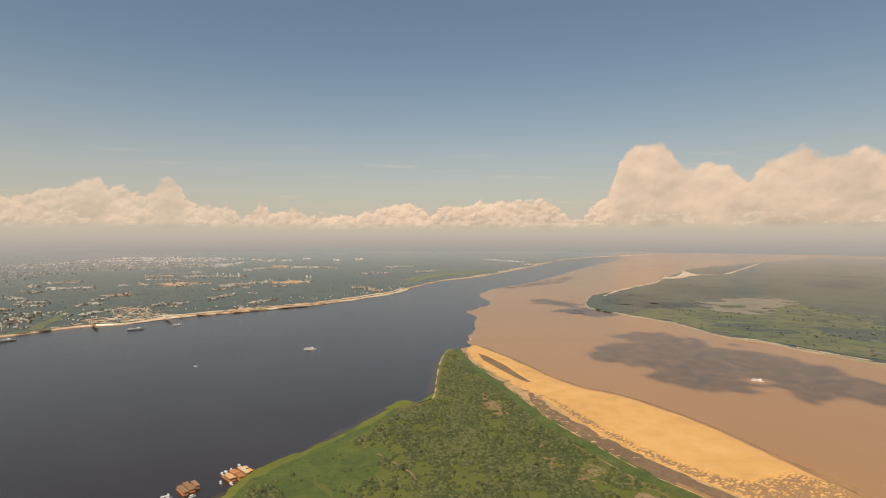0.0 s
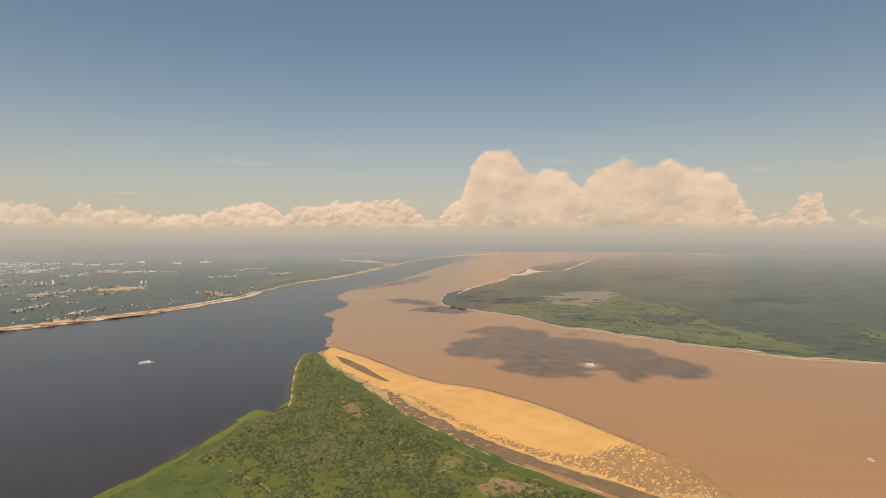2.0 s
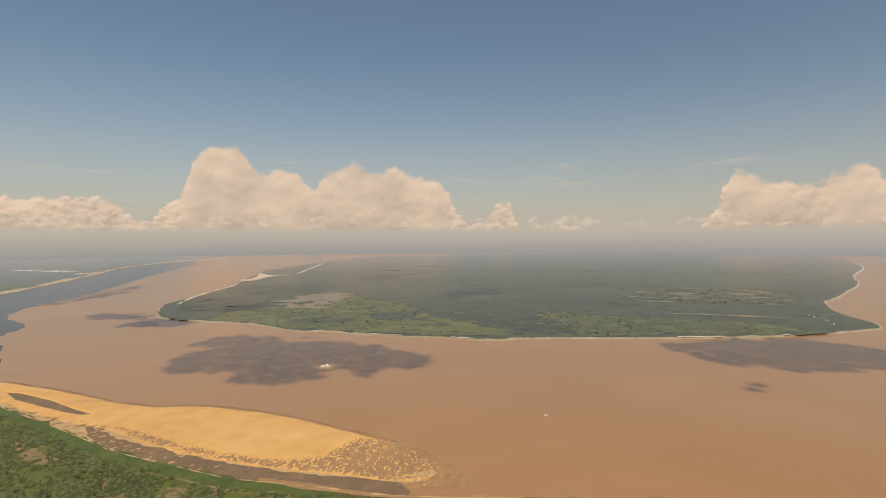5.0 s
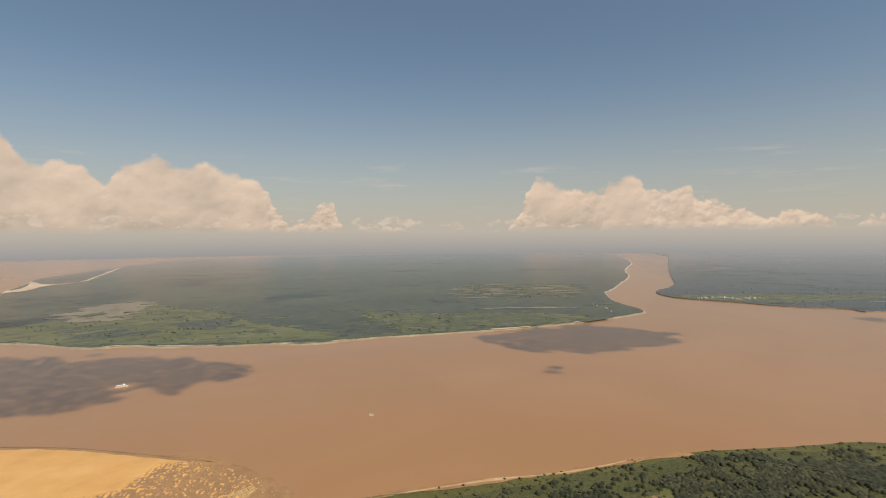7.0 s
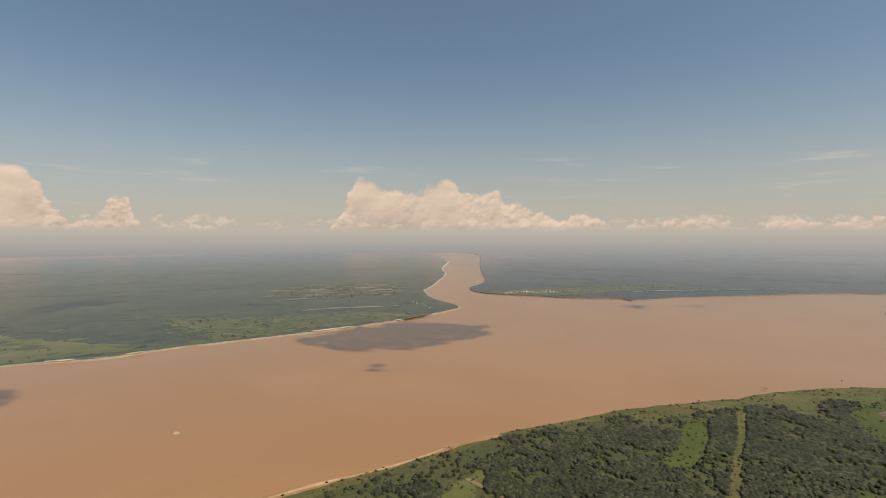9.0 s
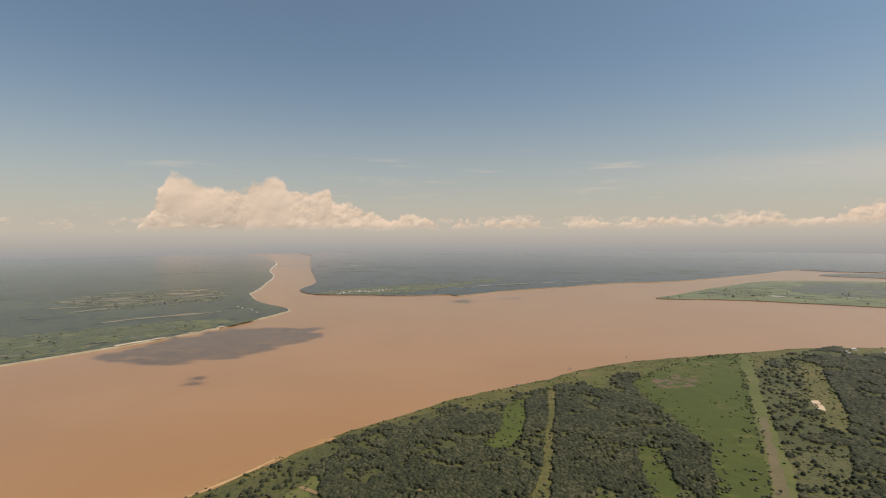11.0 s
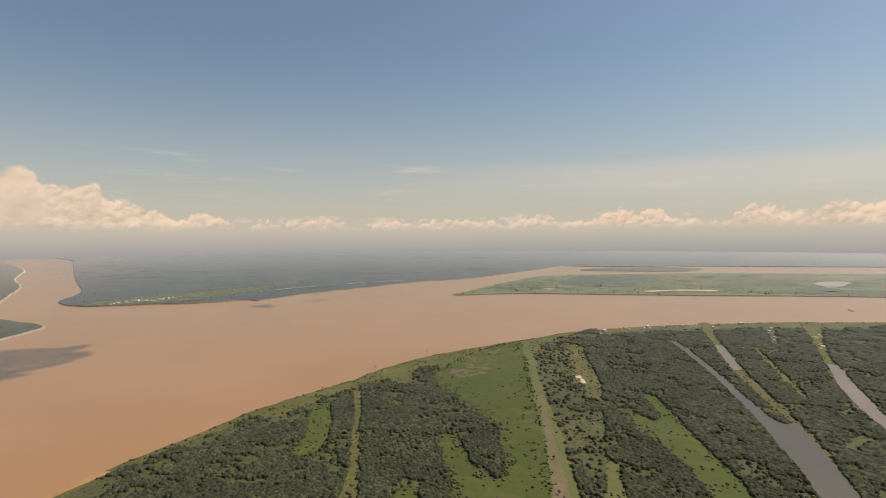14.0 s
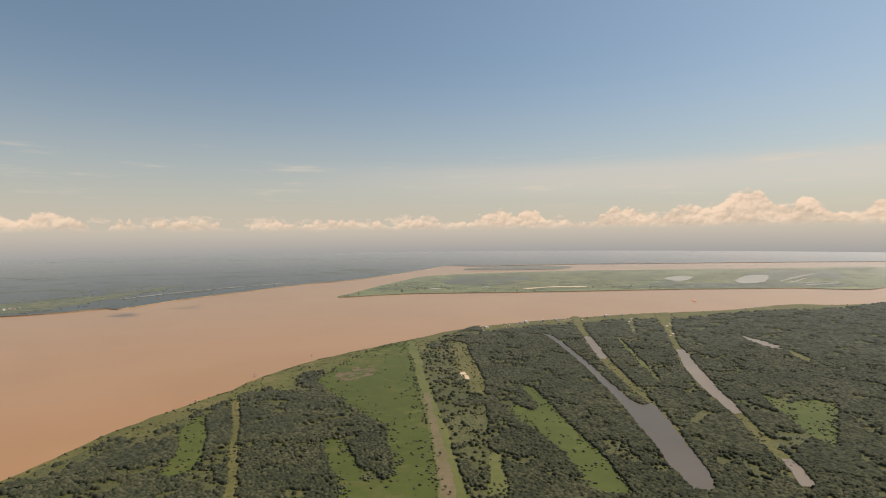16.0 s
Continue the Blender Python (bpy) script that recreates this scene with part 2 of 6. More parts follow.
def haze_gloss(m, shader, haze_range, tint, level=False, far_haze=FAR_HAZE):
    """Imitates distance haze with a pale gloss that grows at low angles; level: measured from the land as a whole, not
    each leaf.
    """
    face = m.add("ShaderNodeLayerWeight")
    face.inputs[0].default_value = 0.5
    # view angle over level ground stands for distance; the gloss thickens as haze would
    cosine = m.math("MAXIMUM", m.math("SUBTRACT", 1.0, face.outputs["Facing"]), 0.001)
    fac = m.math("SUBTRACT", 1.0, m.math("EXPONENT", m.math("DIVIDE", -H / haze_range, cosine)))
    gloss = m.add("ShaderNodeBsdfGlossy")
    gloss.inputs["Roughness"].default_value = 0.2
    # uneven things get their haze as a rough pale coat
    if level:
        up = m.add("ShaderNodeCombineXYZ")
        up.inputs[2].default_value = 1.0
        m.link(up.outputs[0], face.inputs["Normal"])
        gloss.inputs["Roughness"].default_value = 1.0
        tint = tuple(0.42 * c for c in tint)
    # the haze colour shifts from near to far
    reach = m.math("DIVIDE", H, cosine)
    m.link(m.mix(m.span(reach, 1100.0, 4300.0), tint, far_haze), gloss.inputs["Color"])
    blend = m.add("ShaderNodeMixShader")
    m.put(blend.inputs[0], fac)
    m.link(shader, blend.inputs[1])
    m.link(gloss.outputs[0], blend.inputs[2])
    return blend.outputs[0]


def water(name, deep, silt, rough, haze_range, tint, ripple=0.25, spec=0.5):
    mat = bpy.data.materials.new(name)
    mat.use_nodes = True
    m = Nodes(mat.node_tree)
    where = m.add("ShaderNodeNewGeometry").outputs["Position"]
    big = m.noise(m.vec("MULTIPLY", where, (1, 1.4, 1)), 0.0022, 5.0, 0.6, distort=1.2)
    col = m.mix(m.span(big, 0.35, 0.65), deep, silt)
    bsdf = m.add("ShaderNodeBsdfPrincipled")
    m.link(col, bsdf.inputs["Base Color"])
    bsdf.inputs["Roughness"].default_value = rough
    bsdf.inputs["IOR"].default_value = 1.33
    bsdf.inputs["Specular IOR Level"].default_value = spec
    b = m.add("ShaderNodeBump")
    b.inputs["Strength"].default_value = ripple
    b.inputs["Distance"].default_value = 0.25
    m.link(m.noise(where, 0.6, 3.0, 0.6), b.inputs["Height"])
    m.link(b.outputs[0], bsdf.inputs["Normal"])
    # haze over the rivers is gloss too, with its own far colour
    result = haze_gloss(m, bsdf.outputs[0], haze_range, tint, False, (0.92, 0.85, 0.80)) if haze_range else bsdf.outputs[0]
    m.link(result, m.add("ShaderNodeOutputMaterial").inputs[0])
    return mat


def plain(name, colour, rough=0.6, metal=0.0, grain=1.5, vary=0.25, haze_range=0.0):
    mat = bpy.data.materials.new(name)
    mat.use_nodes = True
    m = Nodes(mat.node_tree)
    where = m.add("ShaderNodeTexCoord").outputs["Object"]
    f = m.math("MULTIPLY_ADD", m.noise(where, grain, 5.0, 0.65), 2 * vary, 1 - vary)
    info = m.add("ShaderNodeObjectInfo").outputs["Random"]
    f = m.math("MULTIPLY", f, m.math("MULTIPLY_ADD", info, vary, 1 - vary / 2))
    col = m.vec("SCALE", (0, 0, 0))
    node = col.node
    node.inputs[0].default_value = colour
    m.link(f, node.inputs[3])
    bsdf = m.add("ShaderNodeBsdfPrincipled")
    m.link(col, bsdf.inputs["Base Color"])
    bsdf.inputs["Roughness"].default_value = rough
    bsdf.inputs["Metallic"].default_value = metal
    # where a distance scale is given, far walls and roofs get imitated haze
    m.link(haze_gloss(m, bsdf.outputs[0], haze_range, (0.78, 0.75, 0.71), True) if haze_range else bsdf.outputs[0], m.add("ShaderNodeOutputMaterial").inputs[0])
    return mat


MUDDY = water("muddy_water", (0.41, 0.208, 0.075), (0.445, 0.23, 0.09), 0.35, 2900, (0.93, 0.84, 0.74), 0.2, 0.22)
BLACK = water("black_water", (0.034, 0.022, 0.016), (0.044, 0.03, 0.023), 0.25, 4300, (0.82, 0.8, 0.78), 0.6)
SHALLOW = water("shallow_black_water", (0.06, 0.042, 0.026), (0.09, 0.06, 0.035), 0.25, 9000, (0.8, 0.8, 0.84), 0.5)
POND = water("pond_water", (0.115, 0.098, 0.08), (0.14, 0.118, 0.096), 0.35, 0, (0.8, 0.8, 0.8), 0.3, 0.3)
FAR_POOL = water("marsh_pool_water", (0.34, 0.29, 0.22), (0.43, 0.37, 0.28), 0.4, 3600, (0.85, 0.82, 0.78), 0.2, 0.3)
PALE_POND = water("pale_pond_water", (0.2, 0.16, 0.12), (0.27, 0.215, 0.165), 0.35, 0, (0.8, 0.8, 0.8), 0.2, 0.3)
GRASS = surface("bank_grass", [(0, (0.085, 0.083, 0.022)), (0.5, (0.125, 0.114, 0.033)), (1, (0.21, 0.16, 0.065))], 0.2, 0.015, bump=0.4, haze_range=9000, speckle=(0.5, 0.03, (0.055, 0.06, 0.02)))
PENIN = surface("peninsula_grass", [(0, (0.09, 0.094, 0.02)), (0.45, (0.122, 0.128, 0.026)), (0.7, (0.14, 0.145, 0.03)), (1, (0.25, 0.18, 0.075))], 0.09, 0.012, bump=0.5)
FRESH = surface("fresh_grass", [(0, (0.06, 0.083, 0.018)), (0.45, (0.088, 0.112, 0.024)), (0.7, (0.112, 0.13, 0.028)), (1, (0.19, 0.165, 0.045))], 0.16, 0.025, bump=0.5, speckle=(0.35, 0.0, (0.06, 0.078, 0.02)))
LIMEG = surface("lime_grass", [(0, (0.105, 0.12, 0.018)), (0.6, (0.155, 0.165, 0.024)), (1, (0.22, 0.205, 0.04))], 0.1, 0.02, bump=0.3)
MEADOW = surface("meadow_grass", [(0, (0.06, 0.073, 0.012)), (0.6, (0.08, 0.092, 0.016)), (1, (0.145, 0.12, 0.04))], 0.06, 0.01, bump=0.3, haze_range=9000)
BRIGHT = surface("bright_grass", [(0, (0.066, 0.08, 0.013)), (0.6, (0.088, 0.102, 0.018)), (1, (0.15, 0.135, 0.042))], 0.08, 0.015, bump=0.3, haze_range=9000)
DRY = surface("dry_grass", [(0, (0.098, 0.11, 0.024)), (0.5, (0.126, 0.13, 0.033)), (1, (0.175, 0.15, 0.055))], 0.15, 0.02, bump=0.3)
DIRT = surface("bare_dirt", [(0, (0.19, 0.14, 0.06)), (0.5, (0.26, 0.175, 0.085)), (1, (0.34, 0.23, 0.13))], 0.1, 0.02, bump=0.3, haze_range=12000)
EARTH = surface("trodden_earth", [(0, (0.12, 0.108, 0.04)), (0.4, (0.155, 0.125, 0.058)), (1, (0.22, 0.155, 0.095))], 0.25, 0.03, bump=0.3)
RED = surface("reddish_weeds", [(0, (0.12, 0.11, 0.05)), (0.5, (0.17, 0.11, 0.07)), (1, (0.24, 0.13, 0.10))], 0.15, 0.03, bump=0.3)
SAND = surface("river_sand", [(0, (0.33, 0.2, 0.1)), (0.2, (0.58, 0.325, 0.115)), (0.5, (0.69, 0.38, 0.122)), (1, (0.76, 0.45, 0.17))], 0.05, 0.008, bump=0.4, crown=1.5)
MUD = surface("channel_mud", [(0, (0.16, 0.104, 0.062)), (0.45, (0.2, 0.13, 0.076)), (0.75, (0.25, 0.16, 0.09)), (1, (0.34, 0.212, 0.105))], 0.22, 0.03, bump=0.3, haze_range=12000)
BEACH = surface("pale_beach", [(0, (0.52, 0.36, 0.22)), (0.5, (0.66, 0.50, 0.34)), (1, (0.78, 0.66, 0.5))], 0.06, 0.01)
DUNE = surface("mound_sand", [(0, (0.42, 0.26, 0.12)), (0.5, (0.55, 0.355, 0.18)), (1, (0.7, 0.49, 0.28))], 0.25, 0.03, haze_range=12000)
WET = surface("wet_sand", [(0, (0.27, 0.155, 0.075)), (0.5, (0.38, 0.215, 0.095)), (1, (0.5, 0.29, 0.12))], 0.16, 0.03, bump=0.3)
SANDFLECK = surface("loose_sand", [(0, (0.5, 0.3, 0.12)), (0.5, (0.64, 0.38, 0.14)), (1, (0.72, 0.46, 0.2))], 0.05, 0.008)
SANDFLAT = surface("damp_sand", [(0, (0.34, 0.22, 0.1)), (0.4, (0.5, 0.32, 0.14)), (1, (0.66, 0.44, 0.22))], 0.22, 0.04, bump=0.3)
EDDY = water("eddy_water", (0.15, 0.095, 0.062), (0.24, 0.14, 0.085), 0.35, 4000, (0.8, 0.75, 0.7), 0.2, 0.3)
YARD = surface("sandy_yard", [(0, (0.06, 0.065, 0.035)), (0.4, (0.16, 0.14, 0.09)), (0.6, (0.5, 0.44, 0.36)), (1, (0.74, 0.69, 0.62))], 0.09, 0.02)
PAVED = surface("pale_paving", [(0, (0.1, 0.1, 0.06)), (0.3, (0.4, 0.37, 0.33)), (0.6, (0.66, 0.62, 0.56)), (1, (0.8, 0.77, 0.72))], 0.08, 0.02)
BLUFFTOP = surface("sandy_bluff", [(0, (0.5, 0.3, 0.16)), (0.5, (0.66, 0.46, 0.29)), (1, (0.78, 0.6, 0.42))], 0.05, 0.01)
CLAY = surface("orange_clay", [(0, (0.40, 0.22, 0.11)), (0.5, (0.55, 0.34, 0.18)), (1, (0.7, 0.5, 0.32))], 0.05, 0.01)
FLOOR = surface("forest_floor", [(0, (0.065, 0.066, 0.022)), (0.5, (0.092, 0.09, 0.028)), (1, (0.15, 0.128, 0.048))], 0.25, 0.012, speckle=(0.55, 0.05, (0.042, 0.048, 0.017)))
WOODS = surface("wooded_plain", [(0, (0.034, 0.036, 0.016)), (0.3, (0.054, 0.056, 0.025)), (0.55, (0.074, 0.075, 0.034)), (0.8, (0.1, 0.098, 0.046)), (1, (0.15, 0.138, 0.072))], 0.04, 0.0035, haze_range=3400, tint=(0.86, 0.82, 0.76), speckle=(0.03, 0.06, (0.036, 0.042, 0.02)))
FARWOODS = surface("far_forest", [(0, (0.024, 0.027, 0.016)), (0.4, (0.036, 0.039, 0.022)), (0.7, (0.055, 0.056, 0.031)), (1, (0.1, 0.094, 0.055))], 0.03, 0.003, haze_range=3100, tint=(0.84, 0.83, 0.85), speckle=(0.02, 0.04, (0.026, 0.03, 0.018)))
CITYG = surface("suburb_woods", [(0, (0.02, 0.028, 0.014)), (0.35, (0.045, 0.055, 0.026)), (0.65, (0.065, 0.075, 0.035)), (1, (0.15, 0.14, 0.075))], 0.03, 0.004, haze_range=3000, tint=(0.80, 0.79, 0.77), speckle=(0.02, 0.05, (0.022, 0.03, 0.016)))
THICKET = surface("dark_thicket", [(0, (0.03, 0.034, 0.017)), (0.5, (0.046, 0.05, 0.024)), (1, (0.095, 0.1, 0.046))], 0.06, 0.008, haze_range=3400, tint=(0.86, 0.82, 0.76))
MIDGREEN = surface("island_pasture", [(0, (0.088, 0.098, 0.028)), (0.5, (0.138, 0.14, 0.042)), (1, (0.21, 0.182, 0.075))], 0.035, 0.008, haze_range=4200)
OLIVE = surface("olive_grass", [(0, (0.06, 0.066, 0.025)), (0.5, (0.095, 0.098, 0.036)), (1, (0.15, 0.14, 0.062))], 0.05, 0.01, haze_range=4000)
FLOODED = surface("flooded_meadow", [(0, (0.2, 0.17, 0.11)), (0.5, (0.26, 0.21, 0.14)), (1, (0.32, 0.26, 0.18))], 0.03, 0.008, rough=0.8, haze_range=5200)
DRYFIELD = surface("dry_field", [(0, (0.16, 0.15, 0.07)), (0.5, (0.26, 0.2, 0.12)), (1, (0.36, 0.26, 0.17))], 0.04, 0.01, haze_range=3500)
# a trace of thin makes the imitated haze follow the ground, not the face
BANKMUD = surface("bank_mud", [(0, (0.2, 0.165, 0.09)), (0.5, (0.32, 0.25, 0.15)), (1, (0.5, 0.4, 0.27))], 0.12, 0.02, haze_range=3400, tint=(1.5, 1.4, 1.25), thin=0.02)
MARSH = surface("marsh_grass", [(0, (0.07, 0.082, 0.03)), (0.5, (0.135, 0.15, 0.045)), (1, (0.25, 0.23, 0.09))], 0.03, 0.005, haze_range=3800, tint=(0.84, 0.80, 0.72))
SWAMP = surface("island_swamp", [(0, (0.12, 0.11, 0.07)), (0.5, (0.18, 0.15, 0.10)), (1, (0.25, 0.2, 0.14))], 0.03, 0.006, haze_range=3400)
LEAF = surface("forest_leaves", [(0, (0.062, 0.066, 0.026)), (0.45, (0.092, 0.092, 0.036)), (1, (0.155, 0.145, 0.058))], 0.5, 0.014, haze_range=0, island=0.35, waxy=0.1)
CANOPY = surface("canopy_leaves", [(0, (0.032, 0.036, 0.014)), (0.4, (0.05, 0.054, 0.02)), (0.75, (0.075, 0.076, 0.031)), (1, (0.125, 0.115, 0.055))], 0.8, 0.014, haze_range=3000, tint=(0.64, 0.66, 0.67), thin=0.25, crown=0.42)
FARLEAF = surface("distant_leaves", [(0, (0.045, 0.05, 0.022)), (0.5, (0.06, 0.066, 0.028)), (1, (0.09, 0.09, 0.04))], 0.1, 0.006, haze_range=3000, tint=(1.5, 1.46, 1.42), island=0.4, thin=0.25)
SHRUB = surface("shrub_leaves", [(0, (0.062, 0.07, 0.018)), (0.5, (0.085, 0.092, 0.025)), (1, (0.125, 0.128, 0.04))], 0.5, 0.012, haze_range=0, island=0.35, waxy=0.1)
SHRUBS = surface("shrub_cover", [(0, (0.068, 0.082, 0.027)), (0.5, (0.106, 0.12, 0.04)), (1, (0.175, 0.175, 0.066))], 0.8, 0.02, haze_range=6000, thin=0.25, crown=0.5)
BARK = plain("bark", (0.12, 0.09, 0.06), 0.9)
WHITE = plain("white_paint", (0.78, 0.76, 0.72), 0.45)


def vapour(name, thin):
    """Cloud that lets part of the light straight through."""
    mat = bpy.data.materials.new(name)
    mat.use_nodes = True
    m = Nodes(mat.node_tree)
    body, clear, both = m.add("ShaderNodeBsdfDiffuse"), m.add("ShaderNodeBsdfTransparent"), m.add("ShaderNodeMixShader")
    body.inputs[0].default_value = (0.85, 0.85, 0.86, 1)
    both.inputs[0].default_value = thin
    m.link(body.outputs[0], both.inputs[1])
    m.link(clear.outputs[0], both.inputs[2])
    m.link(both.outputs[0], m.add("ShaderNodeOutputMaterial").inputs[0])
    return mat


CLOUDM = vapour("cloud_white", 0.7)
ZINC = plain("zinc_roof", (0.55, 0.53, 0.5), 0.6, haze_range=3600)
TILE = plain("clay_tile_roof", (0.45, 0.2, 0.1), 0.8, haze_range=3600)
RUST = plain("rust_red_deck", (0.50, 0.20, 0.07), 0.7)
ORANGE = plain("ochre_roof", (0.72, 0.40, 0.15), 0.7)
PALE_ROOF = plain("pale_ochre_roof", (0.74, 0.52, 0.3), 0.7)
WOOD = plain("weathered_planks", (0.30, 0.17, 0.09), 0.85)
GREY = plain("grey_hull", (0.28, 0.29, 0.31), 0.5)
DARK = plain("dark_glass", (0.03, 0.035, 0.04), 0.2)
WALLM = plain("plastered_wall", (0.62, 0.55, 0.46), 0.85, haze_range=3600)


# ---- helpers for land ----
def smooth_line(points, step=12.0, closed=False):
    """Catmull-Rom line through the points."""
    p = [Vector((a, b)) for a, b in points]
    k = len(p)
    out_line = []
    for i in range(k if closed else k - 1):
        if closed:
            a, b, c, d = p[i - 1], p[i], p[(i + 1) % k], p[(i + 2) % k]
        else:
            a, b, c, d = p[max(i - 1, 0)], p[i], p[i + 1], p[min(i + 2, k - 1)]
        m = max(1, min(40, int((c - b).length / step)))
        for j in range(m):
            t = j / m
            out_line.append(0.5 * ((2 * b) + (c - a) * t + (2 * a - 5 * b + 4 * c - d) * t * t + (3 * b - a - 3 * c + d) * t ** 3))
    if not closed:
        out_line.append(p[-1])
    return out_line


def ragged(line, amount, size):
    """Small natural wanderings of a shore or edge."""
    res = []
    for q in line:
        v = Vector((q.x / size, q.y / size, 3.7))
        w = Vector((q.x / size * 3.1, q.y / size * 3.1, 9.2))
        res.append(Vector((q.x + amount * (noise.noise(v) + 0.5 * noise.noise(w)), q.y + amount * (noise.noise(v + Vector((31, 7, 0))) + 0.5 * noise.noise(w + Vector((5, 17, 0)))))))
    return res


def sheet(name, line, z, material, thick=0.0, parent=None, bank=None, spread=0.0):
    """A flat piece of land with the outline; thick: the height of its bank; spread: how far that shelves out."""
    from mathutils.geometry import tessellate_polygon
    pts = [Vector((q.x, q.y, z)) for q in line]
    tris = tessellate_polygon([pts])
    verts = [tuple(v) for v in pts]
    faces = []
    for a, b, c in tris:
        u, v = pts[b] - pts[a], pts[c] - pts[a]
        faces.append((a, b, c) if u.x * v.y - u.y * v.x > 0 else (a, c, b))
    side = []
    if thick:
        k = len(pts)
        area = sum(pts[i].x * pts[(i + 1) % k].y - pts[(i + 1) % k].x * pts[i].y for i in range(k))
        verts_low = []
        for i, v in enumerate(pts):
            d = (pts[(i + 1) % k] - pts[i - 1]).normalized() * (spread if area > 0 else -spread)
            verts_low.append((v.x + d.y, v.y - d.x, z - thick))
        for i in range(k):
            j = (i + 1) % k
            side.append((i, i + k, j + k, j) if area > 0 else (i, j, j + k, i + k))
    mesh = bpy.data.meshes.new(name)
    mesh.from_pydata(verts, [], faces)
    mesh.materials.append(material)
    ob = new(name, mesh)
    if parent:
        ob.parent = parent
    if thick:
        low_mesh = bpy.data.meshes.new("river_bank")
        low_mesh.from_pydata(verts + verts_low, [], side)
        low_mesh.materials.append(bank or material)
        new("river_bank", low_mesh).parent = ob
    return ob


LAYERS = {}


def layer(parent):
    """The next thin step up among the sheets laid on one piece of ground."""
    key = parent.name if parent else "open water"
    LAYERS[key] = LAYERS.get(key, 0.0) + 0.0015
    return LAYERS[key]


def patch(name, points, z, material, parent, rag=3.0, size=22.0, step=6.0):
    z += layer(parent)
    return sheet(name, ragged(smooth_line(points, step, True), rag, size), z, material, 0.0, parent)


def inside(points, x, y):
    """Which of the points x, y (arrays) lie in the outline."""
    res = np.zeros(x.shape, bool)
    k = len(points)
    for i in range(k):
        (ax, ay), (bx, by) = points[i], points[(i + 1) % k]
        if ay == by:
            continue
        hit = ((ay > y) != (by > y)) & (x < (bx - ax) * (y - ay) / (by - ay) + ax)
        res ^= hit
    return res


def well_inside(outline, x, y, margin):
    res = inside(outline, x, y)
    for dx, dy in ((margin, 0), (-margin, 0), (0, margin), (0, -margin)):
        res &= inside(outline, x + dx, y + dy)
    return res


def arc(a0, a1, r, k=24):
    """Points on a wide circle, azimuths clockwise from +y in degrees."""
    return [(r * math.sin(radians(a0 + (a1 - a0) * i / k)), r * math.cos(radians(a0 + (a1 - a0) * i / k))) for i in range(k + 1)]


def az(p):
    return math.degrees(math.atan2(p[0], p[1]))


def part(name, bm, material, parent=None, label=""):
    mesh = bpy.data.meshes.new(name)
    bm.to_mesh(mesh)
    bm.free()
    mesh.materials.append(material)
    ob = new(name, mesh)
    ob.parent = parent
    if label:
        ob["label"] = label
    return ob


def block(bm, x, y, z, sx, sy, sz, rz=0.0, bevel=0.0):
    """A box with its base centre at x, y, z."""
    made = bmesh.ops.create_cube(bm, size=1.0, matrix=Matrix.Translation((x, y, z + sz / 2)) @ Matrix.Rotation(rz, 4, "Z") @ Matrix.Diagonal((sx, sy, sz, 1)))
    if bevel:
        edges = list({e for v in made["verts"] for e in v.link_edges})
        bmesh.ops.bevel(bm, geom=edges, offset=bevel, segments=1, affect="EDGES")
    return bm


def dabs(name, outline, count, size, z, material, parent, seed, spill=0.0, long_=1.0, land=None):
    """Many small ragged flecks scattered over an outline and a little past it, joined in one mesh."""
    r0 = np.random.default_rng(seed)
    z += layer(parent)
    xs, ys = [p[0] for p in outline], [p[1] for p in outline]
    x = r0.uniform(min(xs) - spill, max(xs) + spill, count * 30)
    y = r0.uniform(min(ys) - spill, max(ys) + spill, count * 30)
    ok = inside(outline, x + r0.normal(0, 1, len(x)) * spill, y + r0.normal(0, 1, len(x)) * spill)
    if land:
        ok &= well_inside(land, x, y, size[1] * long_)
    x, y = x[ok][:count], y[ok][:count]
    verts, faces = [], []
    k = 11
    for i, (px, py) in enumerate(zip(x, y)):
        s0 = r0.uniform(size[0], size[1])
        turn = math.atan2(py, px) + math.pi / 2 + r0.uniform(-0.5, 0.5)
        base = len(verts)
        for j in range(k):
            a = 2 * math.pi * j / k
            q = s0 * r0.uniform(0.55, 1.15)
            u, v = q * math.cos(a) * long_, q * math.sin(a)
            verts.append((px + u * math.cos(turn) - v * math.sin(turn), py + u * math.sin(turn) + v * math.cos(turn), z + i * 0.000003))
        faces.append(tuple(range(base, base + k)))
    mesh = bpy.data.meshes.new(name)
    mesh.from_pydata(verts, [], faces)
    mesh.materials.append(material)
    ob = new(name, mesh)
    ob.parent = parent
    return ob


def torn_flecks(name, outline, count, size, z, material, seed):
    return dabs(name, outline, count, size, z, material, None, seed, size[1] * 0.8, 2.2)


# ---- the rivers and lands ----
FAR = 4950.0
disc = [Vector(p) for p in arc(0, 357, FAR, 119)]
river = tagged(sheet("water_muddy_river", disc, 0.0, MUDDY), "broad muddy brown river, smooth with faint swirls", "river", kind="structure")

CITY_SHORE = [(-689, 822), (-665, 860), (-621, 918), (-567, 941), (-522, 1011), (-441, 1076), (-349, 1150), (-247, 1257), (-143, 1424), (-106, 1557), (0, 1822), (117, 1965), (221, 2163), (456, 2662), (760, 3306), (1091, 3713), (1604, 4119)]
MID_TOP = [(324, 1210), (387, 1366), (507, 1505), (669, 1714), (797, 1914), (946, 2134), (1133, 2412), (1495, 2721), (2090, 3188), (2487, 3407), (3091, 3158), (3906, 2599)]
